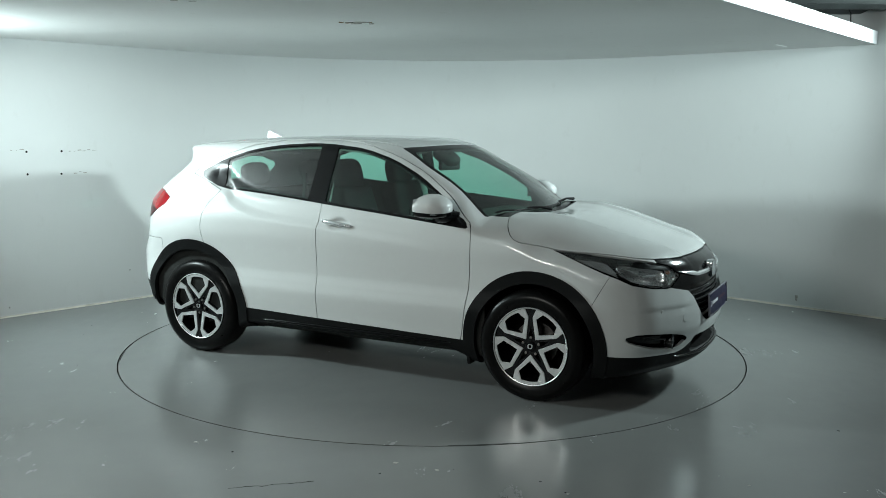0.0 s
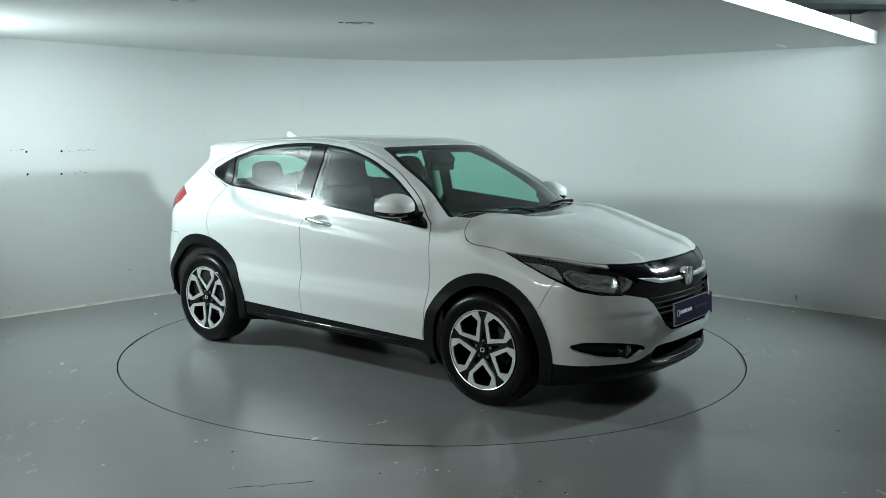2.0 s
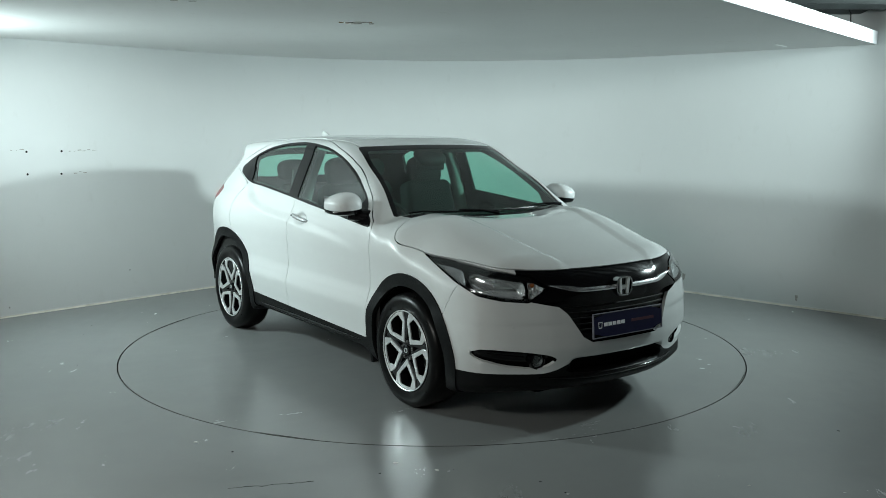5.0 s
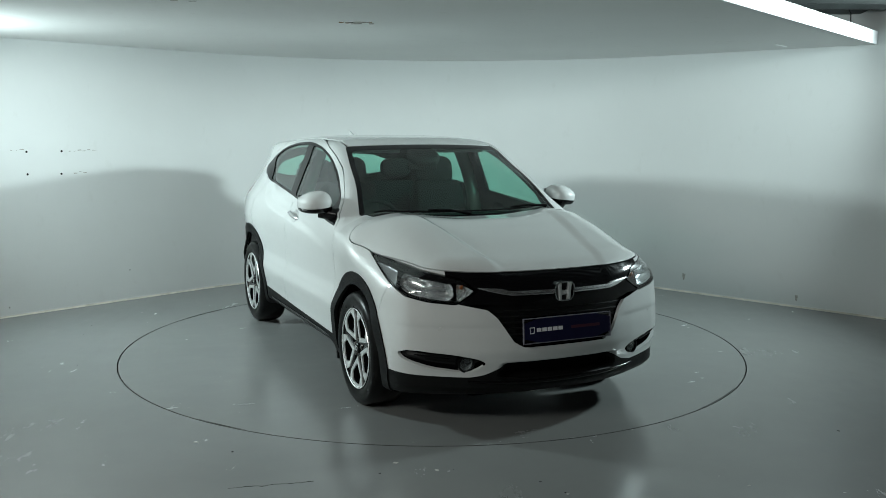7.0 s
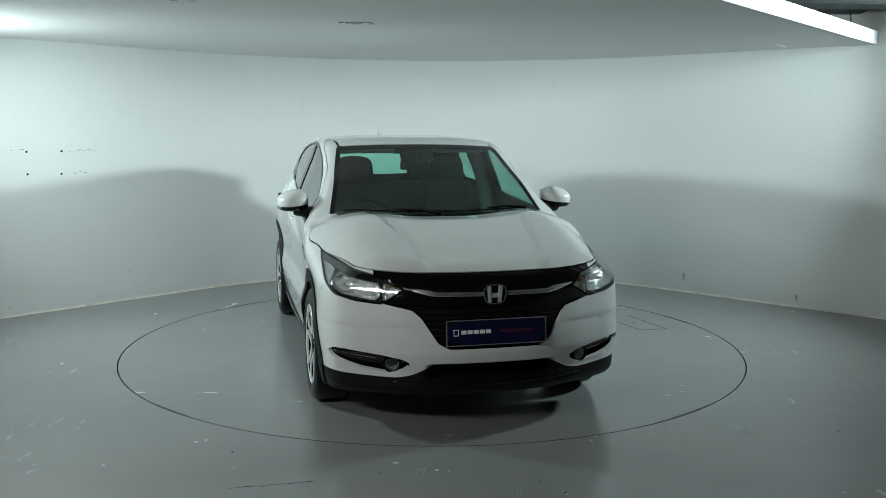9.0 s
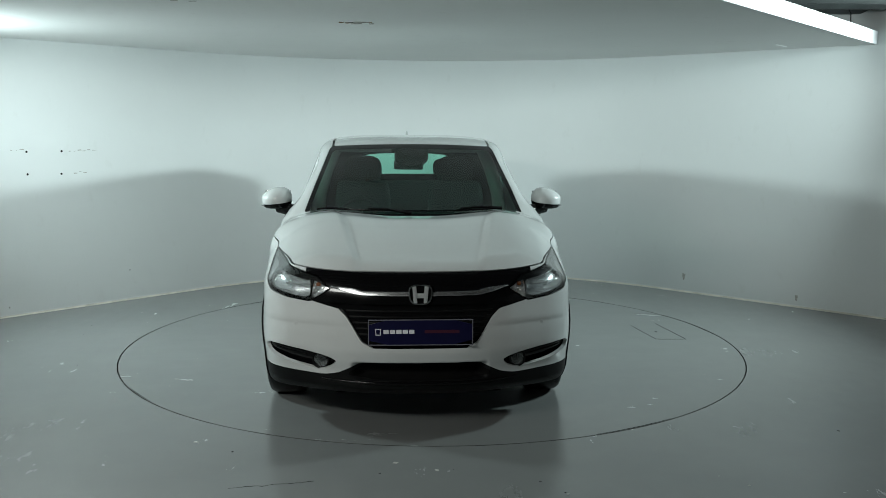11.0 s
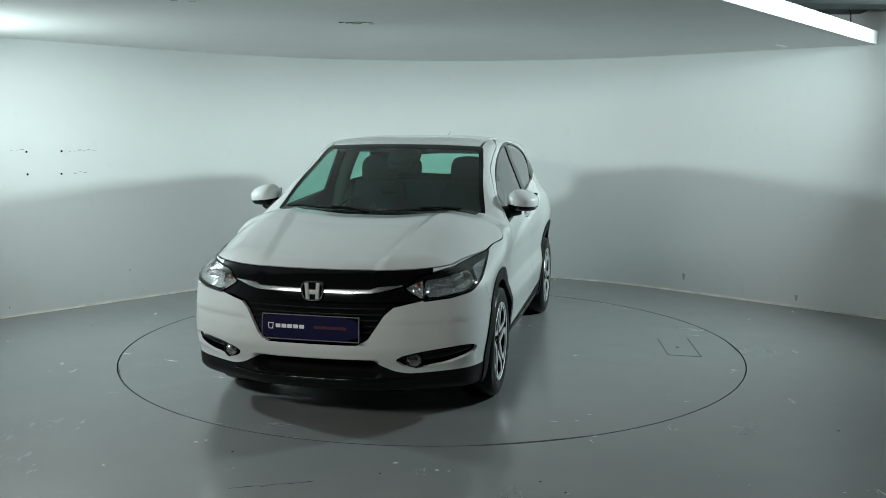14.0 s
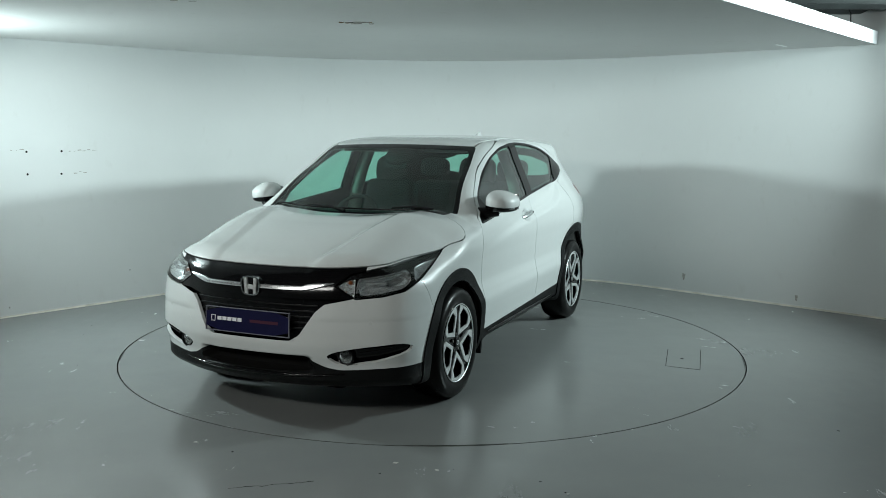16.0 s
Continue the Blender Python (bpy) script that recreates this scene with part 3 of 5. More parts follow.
FOG = outline(rounded([(0.435, 0.390), (0.485, 0.346), (0.56, 0.340), (0.70, 0.360), (0.815, 0.400), (0.84, 0.435), (0.80, 0.462), (0.6, 0.440), (0.48, 0.416)], 1), Y, Z)
LAMP_R = outline(rounded([(-1.545, 1.082), (-1.70, 1.155), (-1.98, 1.155), (-1.98, 0.98), (-1.79, 0.925)], 1), X, Z)
DOOR_F = outline(rounded([(-0.22, -0.35), (0.78, -0.35), (0.80, 0.20), (0.845, 0.32), (0.872, 0.47), (0.90, 0.68), (0.912, 0.93), (0.90, 1.03), (0.82, 1.09), (0.70, 1.195), (0.50, 1.325), (0.28, 1.430), (0.03, 1.505), (-0.22, 1.527)], 1), X, Z)
DOOR_R = outline([(-0.22, -0.2), (-0.22, 1.527), (-0.40, 1.528), (-0.66, 1.515), (-0.90, 1.480), (-1.14, 1.408), (-1.30, 1.35), (-1.40, 1.275), (-1.25, 1.225), (-1.10, 1.165), (-1.165, 1.09), (-1.20, 1.0), (-1.205, 0.91), (-1.18, 0.80), (-0.85, 0.20), (-0.80, -0.2)], X, Z)
HOODLINE = curve([(0.9, 1.25), (1.03, 1.14), (1.07, 1.08), (1.13, 1.015), (1.185, 0.962), (1.225, 0.946), (1.33, 0.930), (1.47, 0.908), (1.7, 0.893), (1.9, 0.873), (2.05, 0.858), (2.3, 0.852)])
LOWLINE = curve([(0, 0.392), (0.27, 0.390), (0.34, 0.372), (0.44, 0.325), (0.52, 0.312), (0.7, 0.318), (0.95, 0.328)])


def meet(axis, a, b, outside, inside):
    """Where the body's skin lies along an axis; a and b are the other two coordinates."""
    lo, hi = inside, outside
    for _ in range(40):
        m = (lo + hi) / 2
        p = np.array([{"x": (m, a, b), "y": (a, m, b), "z": (a, b, m)}[axis]])
        if body_field(p)[0] < 0:
            lo = m
        else:
            hi = m
    return (lo + hi) / 2


def on_front(y, z): return meet("x", y, z, 2.5, 1.0)
def on_side(x, z): return meet("y", x, z, 1.1, 0.3)
def on_top(x, y): return meet("z", x, y, 1.8, 0.7)


def build_skin():
    v, n, t = surface_net(body_field, (-2.2, -1.0, 0.16), (2.3, 1.0, 1.64), 0.015)
    return Skin(v, n, t)


whole_skin = build_skin()


def sides(skin):
    return skin.where(lambda c: c[:, 1] < 0)


def gap(f, w=0.0022):
    """Cuts along an outline with a joint of width 2 w."""
    return off(f, w), off(f, -w)


def cut(skin, f, w=0.0022):
    a, b = gap(f, w)
    piece, rest = skin.split(a)
    _, rest = rest.split(b)
    return piece, rest


def build_shell(car):
    s = whole = whole_skin
    glass, s = s.split(both(WINDSCREEN, lambda v: 0.95 - Z(v), lambda v: 0.15 - X(v), lambda v: X(v) - 1.078 + 0.28 * Y(v) ** 2))
    rear_glass, s = s.split(both(REARGLASS, lambda v: X(v) + 1.4))
    shade, glass = glass.split(lambda v: -(WINDSCREEN(v) + 0.028))
    part("windscreen", glass.pieces()[0].mesh("windscreen", GLASS, shift=-0.004), car, label="green-tinted windscreen")
    part("windscreen_border", shade.pieces()[0].mesh("windscreen_border", GLOSSBLACK, shift=-0.004), car)
    part("rear_window", rear_glass.mesh("rear_window", GLASS, shift=-0.004), car)
    far = lambda v: 0.42 - Y(v)
    dlo, s = s.split(both(DLO, far, lambda v: 0.99 - Z(v)))
    for f, nm, lab in ((PANE_F, "front_window", ""), (PANE_R, "rear_side_window", "")):
        pane, dlo = dlo.split(f)
        for p in sides(pane):
            part(nm, p.mesh(nm, GLASS, shift=-0.006), car)
    pane, dlo = dlo.split(PANE_Q)
    for p in sides(pane):
        part("quarter_panel_trim", p.mesh("quarter_panel_trim", GLOSSBLACK, sink=(0, 0, 0)), car)
    for p in sides(dlo):
        part("window_frame", p.mesh("window_frame", TRIM, lip=0.02), car, label="satin black window surround and pillar trim")
    # wheel arches and lower cladding
    for xc, rr, nm in ((AXLE + 0.012, 0.452, "front_arch_trim"), (-AXLE + 0.005, 0.482, "rear_arch_trim")):
        _, s = s.split(both(lambda v: np.hypot(X(v) - xc, Z(v) - HUB_Z) - (rr - 0.074), lambda v: 0.47 - Y(v)))
        ring, s = s.split(both(lambda v: np.hypot(X(v) - xc, Z(v) - HUB_Z) - rr, lambda v: 0.45 - Y(v)))
        for sgn in (-1, 1):
            well = lathe("wheel_well", [(rr - 0.066, 0.47), (rr - 0.066, 0.82), (rr - 0.060, 0.82), (rr - 0.060, 0.465), (0.02, 0.465), (0.02, 0.47)], DARKGAP, 48, closed=True)
            bm = bmesh.new()
            bm.from_mesh(well)
            bmesh.ops.bisect_plane(bm, geom=bm.verts[:] + bm.edges[:] + bm.faces[:], plane_co=(0, 0, -0.13 if xc > 0 else 0.0), plane_no=(0, 0, 1), clear_inner=True)
            bm.to_mesh(well)
            bm.free()
            if sgn < 0:
                well.transform(Matrix.Rotation(math.pi, 4, "Z"))
            part("wheel_well", well, car, pose(xc, 0, HUB_Z))
        for p in sides(ring):
            part(nm, p.mesh(nm, CLAD, lip=0.02, shift=0.008), car, label="matt black plastic wheel arch cladding")
    low, s = s.split(lambda v: Z(v) - np.where(X(v) > 1.5, LOWLINE(Y(v)), np.where(X(v) < -1.5, 0.47, 0.362 - 0.024 * (X(v) + 0.82))))
    front_low, low = low.where(lambda c: c[:, 0] > 1.4)
    rear_low, low = low.where(lambda c: c[:, 0] < -1.4)
    part("front_lip", front_low.mesh("front_lip", CLAD, lip=0.01), car, label="black plastic lower front bumper")
    part("rear_lip", rear_low.mesh("rear_lip", CLAD, lip=0.01), car)
    for p in sides(low):
        part("sill", p.mesh("sill", CLAD, lip=0.01), car, label="black plastic side sill cladding")
    # lamps, grille
    hl, s = cut(s, both(HEADLAMP, lambda v: 1.3 - X(v)), 0.003)
    fog, s = s.split(both(FOG, lambda v: 1.6 - X(v)))
    tail, s = cut(s, both(LAMP_R, lambda v: X(v) + 1.4), 0.002)
    cowl, s = s.split(both(lambda v: X(v) - 1.122 + 0.12 * Y(v) ** 2, lambda v: 0.9 - X(v), lambda v: 1.0 - Z(v), lambda v: Y(v) - 0.665))
    part("cowl", cowl.mesh("cowl", TRIM, lip=0.01, shift=-0.004), car, label="black plastic cowl below the windscreen")
    hood, s = cut(s, both(lambda v: HOODLINE(X(v)) - Z(v), lambda v: 1.124 - 0.12 * Y(v) ** 2 - X(v)), 0.0028)
    part("bonnet", hood.mesh("bonnet", PAINT, lip=0.02), car, label="white painted bonnet with two raised creases")
    grille, s = s.split(both(GRILLE, lambda v: 1.5 - X(v)))
    build_grille(car, grille)
    for p in sides(hl):
        build_headlamp(car, p)
    for p in sides(fog):
        build_fog(car, p)
    for p in sides(tail):
        low_lens, lens = p.split(lambda v: Z(v) - 1.035 + 0.35 * (X(v) + 1.75))
        lamp = part("tail_lamp", lens.mesh("tail_lamp", REDLENS, lip=0.02), car, label="red tail lamp with a darker lower lens")
        part("lower_lens", low_lens.mesh("lower_lens", DARKLENS, lip=0.02), lamp, label="dark red lower lens")
    for f, nm in ((DOOR_F, "front_door"), (DOOR_R, "rear_door")):
        d, s = cut(s, both(f, lambda v: 0.4 - Y(v)), 0.0024)
        for p in sides(d):
            part(nm, p.mesh(nm, PAINT, lip=0.02), car)
    roof, s = s.split(both(lambda v: Y(v) - (0.545 + 0.02 * step(0.3, -1.0, X(v))), lambda v: 1.36 - Z(v), lambda v: -1.75 - X(v)))
    _, s = s.split(both(lambda v: Y(v) - (0.562 + 0.02 * step(0.3, -1.0, X(v))), lambda v: 1.36 - Z(v), lambda v: -1.75 - X(v)))
    part("roof", roof.mesh("roof", PAINT, lip=0.012), car)
    bumper, s = cut(s, both(lambda v: 1.68 + 0.55 * (Z(v) - 0.62) - X(v)), 0.0016)
    part("front_bumper", bumper.mesh("front_bumper", PAINT, lip=0.02), car, label="white painted front bumper")
    gate, s = cut(s, both(lambda v: Y(v) - 0.64, lambda v: X(v) + 1.55, lambda v: 0.62 - Z(v)), 0.002)
    part("tailgate", gate.mesh("tailgate", PAINT), car)
    bump_r, s = cut(s, both(lambda v: X(v) + 1.60, lambda v: Z(v) - 0.80), 0.002)
    part("rear_bumper", bump_r.mesh("rear_bumper", PAINT, lip=0.02), car)
    wing, s = s.split(both(lambda v: 0.875 - X(v), lambda v: Z(v) - 1.07))
    for p in sides(wing):
        part("front_wing", p.mesh("front_wing", PAINT, lip=0.02), car)
    for p in s.pieces(12):
        c = p.v[np.unique(p.t)].mean(0)
        nm = "rear_quarter" if c[0] < -0.5 else ("scuttle" if abs(c[1]) < 0.2 else "roof_pillar")
        part(nm, p.mesh(nm, PAINT, lip=0.015), car)
    # lining inside the cabin
    inner = whole
    for f in (both(WINDSCREEN, lambda v: 0.95 - Z(v), lambda v: 0.15 - X(v), lambda v: X(v) - 1.078 + 0.28 * Y(v) ** 2), both(off(REARGLASS, 0.022), lambda v: X(v) + 1.4), both(off(PANE_F, 0.010), far), both(off(PANE_R, 0.010), far)):
        _, inner = inner.split(f)
    inner, _ = inner.split(lambda v: X(v) - 1.0)
    head, inner = inner.split(lambda v: 1.45 - Z(v))
    part("door_lining", inner.mesh("door_lining", LINER, shift=-0.03), car)
    part("headlining", head.mesh("headlining", HEADLINER, shift=-0.025), car)


def bowl(name, r, depth, mat, n=40):
    """A hollow reflector open towards +x."""
    prof = [(0.012, -depth)] + [(r * k / 8, -depth * (1 - (k / 8) ** 2)) for k in range(2, 9)] + [(r + 0.004, 0.002), (r + 0.004, -depth)]
    return lathe(name, prof, mat, n, axis="x", closed=True)


def refined(v, t):
    """Each triangle parted into four."""
    e = np.sort(np.concatenate([t[:, [0, 1]], t[:, [1, 2]], t[:, [2, 0]]]), 1)
    u, inv = np.unique(e, axis=0, return_inverse=True)
    inv, n, k = inv.ravel(), len(t), len(v)
    a, b, c = inv[:n] + k, inv[n:2 * n] + k, inv[2 * n:] + k
    tri = [np.stack(q, 1) for q in ((t[:, 0], a, c), (a, t[:, 1], b), (c, b, t[:, 2]), (a, b, c))]
    return np.concatenate([v, (v[u[:, 0]] + v[u[:, 1]]) / 2]), np.concatenate(tri)


def hollow(name, skin, f, rim, depth, side, mat, facets=0.0):
    """A hollow reflector behind the lens within the outline f: its rim lies so deep, its middle deeper; facets: their unevenness."""
    piece, _ = skin.split(f)
    v, n, t = piece.packed()
    v, t = refined(v, t)
    d = np.clip(-f(v), 0, None)
    k = np.sqrt(1 - (1 - np.clip(d / max(d.max(), 1e-6), 0, 1)) ** 2)
    v = v + (rim + depth * k)[:, None] * np.array([-1.0, -0.32 * side, -0.05])
    if facets:
        v = v + np.random.default_rng(3).uniform(-facets, facets, v.shape) * (d > 1e-4)[:, None]
    return mesh_of(name, v, t, mat, smooth=not facets)


LAMP_MAIN = outline(rounded([(0.562, 0.728), (0.60, 0.716), (0.72, 0.729), (0.85, 0.750), (0.900, 0.780), (0.905, 0.822), (0.87, 0.842), (0.76, 0.828), (0.62, 0.804), (0.575, 0.800)], 1), Q, Z)
LAMP_SIGNAL = outline([(0.440, 0.766), (0.530, 0.713), (0.545, 0.716), (0.552, 0.798), (0.535, 0.806)], Q, Z)
LAMP_WEDGE = outline([(0.925, 0.775), (0.99, 0.808), (1.115, 0.880), (1.09, 0.882), (0.935, 0.845)], Q, Z)


def build_headlamp(car, p):
    lamp = part("headlamp", p.mesh("headlamp", LENS, shift=-0.001), car, label="clear headlamp with chrome reflectors")
    side = 1 if p.v[p.t[0, 0], 1] > 0 else -1
    part("lamp_housing", p.mesh("lamp_housing", GLOSSBLACK, sink=(-0.085, -0.035 * side, -0.004)), lamp)
    brow, _ = p.split(lambda v: 0.812 + 0.125 * (Q(v) - 0.6) - Z(v))
    part("lamp_brow", brow.mesh("lamp_brow", TRIM, shift=-0.006, lip=0.01), lamp, label="black brow along the lamp's top")
    foot, _ = p.split(lambda v: Z(v) - 0.708 - 0.10 * np.clip(Q(v) - 0.6, 0, 1))
    part("lamp_foot", foot.mesh("lamp_foot", GLOSSBLACK, shift=-0.006), lamp)
    frame_skin, _ = p.split(both(off(LAMP_MAIN, -0.010), lambda v: -LAMP_MAIN(v)))
    part("lamp_frame", frame_skin.pieces()[0].mesh("lamp_frame", LAMPGREY, shift=-0.012, lip=0.012), lamp, label="grey surround of the main reflector")
    main = part("reflector", hollow("reflector", p, LAMP_MAIN, 0.014, 0.055, side, REFLECTOR), lamp, label="chrome main beam reflector")
    part("indicator_reflector", hollow("indicator_reflector", p, LAMP_SIGNAL, 0.012, 0.022, side, REFLECTOR, 0.0045), lamp, label="faceted chrome indicator reflector")
    part("side_reflector", hollow("side_reflector", p, LAMP_WEDGE, 0.014, 0.014, side, LAMPGREY), lamp, label="grey chrome side wedge")

    def put(name, me, y, z, deep, turn=0, tilt=0, under=lamp):
        part(name, me, under, pose(on_front(y, z) - deep, side * y, z, 0, tilt, side * turn))
    put("bulb", lathe("bulb", [(0.001, 0.03), (0.012, 0.027), (0.016, 0.012), (0.014, -0.02)], LENS, 24, axis="x"), 0.70, 0.792, 0.050, 24, under=main)
    put("bulb_shield", box("bulb_shield", (-0.020, -0.060, -0.007), (0.0, 0.050, 0.008), REFLECTOR, 0.003), 0.665, 0.776, 0.034, 30, under=main)
    for k in range(9):
        y = 0.585 + 0.014 * k
        put("reflector_flute", box("reflector_flute", (-0.02, -0.002, -0.018), (0.0, 0.002, 0.018), REFLECTOR, 0.001), y, 0.788 + 0.003 * k, 0.050, 25, 10, under=main)
    put("indicator", from_bm("indicator", ellipsoid("indicator", (0.014, 0.011, 0.011), AMBER), AMBER, 60), 0.535, 0.784, 0.026, 14)
    return lamp


def ribbon(name, rows, proud, deep, mat):
    """A strip that follows the nose: rows of y, lower z, upper z; its face stands proud of the skin."""
    bm = bmesh.new()
    loops = []
    for y, z0, z1 in rows:
        x0, x1 = on_front(abs(y), z0) + proud, on_front(abs(y), z1) + proud
        loops.append([bm.verts.new(p) for p in ((x0 - deep, y, z0), (x0, y, z0), ((x0 + x1) / 2 + 0.002, y, (z0 + z1) / 2), (x1, y, z1), (x1 - deep, y, z1))])
    for a, b in zip(loops, loops[1:]):
        for k in range(5):
            bm.faces.new((a[k], a[(k + 1) % 5], b[(k + 1) % 5], b[k]))
    bm.faces.new(loops[0])
    bm.faces.new(loops[-1])
    return from_bm(name, bm, mat, 30)


def build_grille(car, skin):
    g = part("grille", skin.mesh("grille", GLOSSBLACK, sink=(-0.030, 0, 0)), car, label="gloss black grille with a chrome bar")
    # upper panel between bonnet and bar
    up, _ = skin.split(lambda v: 0.70 - Z(v))
    part("grille_panel", up.mesh("grille_panel", GLOSSBLACK, lip=0.03, shift=-0.002), g)
    low, high = curve([(0, 0.744), (0.30, 0.746), (0.34, 0.751), (0.47, 0.783)]), curve([(0, 0.764), (0.30, 0.766), (0.345, 0.778), (0.47, 0.786)])
    for sgn in (-1, 1):
        ys = np.linspace(0.062, 0.468, 26)
        part("chrome_bar", ribbon("chrome_bar", [(sgn * y, float(low(y)), float(high(y))) for y in ys], 0.012, 0.03, SATINCHROME), g, label="chrome grille bar")
        part("bar_groove", ribbon("bar_groove", [(sgn * y, float(low(y)) + 0.0085, float(low(y)) + 0.0105) for y in np.linspace(0.065, 0.31, 14)], 0.0128, 0.004, TRIM), g)
    for z in (0.540, 0.570, 0.600, 0.630, 0.660):
        half = 0.30 + 0.085 * (z - 0.5) / 0.16
        pts = [(on_front(half * k / 8, z) - 0.024, half * k / 8, z) for k in range(-8, 9)]
        part("grille_slat", tube("grille_slat", pts, 0.006, CLAD, 6), g)
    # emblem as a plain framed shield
    x = on_front(0, 0.75) + 0.012
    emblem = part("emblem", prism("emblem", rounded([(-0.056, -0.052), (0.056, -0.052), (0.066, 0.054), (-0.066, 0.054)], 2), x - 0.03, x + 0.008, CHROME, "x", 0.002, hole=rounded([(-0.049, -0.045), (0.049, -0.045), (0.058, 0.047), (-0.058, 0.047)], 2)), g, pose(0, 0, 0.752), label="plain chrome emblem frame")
    part("emblem_back", prism("emblem_back", rounded([(-0.052, -0.048), (0.052, -0.048), (0.061, 0.05), (-0.061, 0.05)], 2), x - 0.03, x - 0.008, GLOSSBLACK, "x"), emblem)
    for s in (-1, 1):
        part("emblem_bar", prism("emblem_bar", [(s * 0.016, -0.045), (s * 0.035, -0.045), (s * 0.043, 0.047), (s * 0.022, 0.047)], x - 0.02, x + 0.008, ALLOY, "x", 0.003), emblem)
    part("emblem_bar", prism("emblem_bar", [(-0.026, -0.018), (0.026, -0.018), (0.03, 0.006), (-0.03, 0.006)], x - 0.02, x + 0.002, ALLOY, "x", 0.002), emblem)
    # number plate: navy with plain bars
    plate = part("number_plate", prism("number_plate", rounded([(-0.27, -0.066), (0.27, -0.066), (0.27, 0.066), (-0.27, 0.066)], 1), 0.0, 0.012, PLATEBLUE, "x", 0.001), car, pose(on_front(0.0, 0.56) + 0.004, 0, 0.562, 0, -4), label="navy blue show plate with plain print bars")
    part("plate_edge", prism("plate_edge", [(-0.271, -0.067), (0.271, -0.067), (0.271, 0.067), (-0.271, 0.067)], 0.002, 0.0135, PLATEEDGE, "x", hole=[(-0.267, -0.063), (0.267, -0.063), (0.267, 0.063), (-0.267, 0.063)]), plate)
    for k in range(5):
        y0 = -0.192 + 0.033 * k
        part("print_bar", box("print_bar", (0.0122, y0, -0.006), (0.0128, y0 + 0.027, 0.014), PLATEWHITE), plate)
    part("print_mark", prism("print_mark", [(-0.232, -0.014), (-0.207, -0.014), (-0.204, 0.02), (-0.235, 0.02)], 0.0122, 0.0128, PLATEWHITE, "x", hole=[(-0.228, -0.010), (-0.211, -0.010), (-0.208, 0.016), (-0.231, 0.016)]), plate)
    part("print_bar", box("print_bar", (0.0122, 0.02, -0.004), (0.0126, 0.20, 0.012), PLATERED), plate)


def build_fog(car, p):
    side = 1 if p.v[p.t[0, 0], 1] > 0 else -1
    r = part("fog_lamp_recess", p.mesh("fog_lamp_recess", GLOSSBLACK, sink=(-0.05, 0, 0)), car)
    x = on_front(0.525, 0.385) - 0.030
    lamp = part("fog_lamp", bowl("fog_lamp", 0.037, 0.04, REFLECTOR), r, pose(x, side * 0.525, 0.383, 0, 0, side * 8), label="round clear fog lamp")
    part("fog_ring", lathe("fog_ring", [(0.037, 0.012), (0.046, 0.010), (0.05, -0.02), (0.037, -0.02)], GLOSSBLACK, 36, axis="x", closed=True), r, pose(x, side * 0.525, 0.383, 0, 0, side * 8))
    part("fog_lens", lathe("fog_lens", [(0.001, 0.012), (0.02, 0.010), (0.037, 0.004), (0.037, 0.0)], LENS, 32, axis="x"), r, pose(x, side * 0.525, 0.383, 0, 0, side * 8))
    pts = [(on_front(y, z) - 0.022, side * y, z) for y, z in ((0.60, 0.408), (0.66, 0.416), (0.72, 0.424), (0.77, 0.431))]
    part("recess_blade", tube("recess_blade", pts, 0.005, GLOSSBLACK, 6), r)


# ---------------------------------------------------------------- wheels


def sector(corners, arc):
    """Outline of one opening of the rim, pointing along +x: half its corners as (radius, degrees), then an arc out to them."""
    half = []
    for (r0, a0), (r1, a1) in zip(corners, corners[1:]):
        p, q = [Vector((r * math.cos(radians(a)), r * math.sin(radians(a)))) for r, a in ((r0, a0), (r1, a1))]
        half += [p.lerp(q, f) for f in (0.0, 0.07, 0.5, 0.93)]
    a = corners[-1][1]
    half += [Vector((arc * math.cos(radians(a * f)), arc * math.sin(radians(a * f)))) for f in (1.0, 0.75, 0.5, 0.25, 0.0)]
    return [tuple(p) for p in half] + [(p.x, -p.y) for p in half[-2:0:-1]]


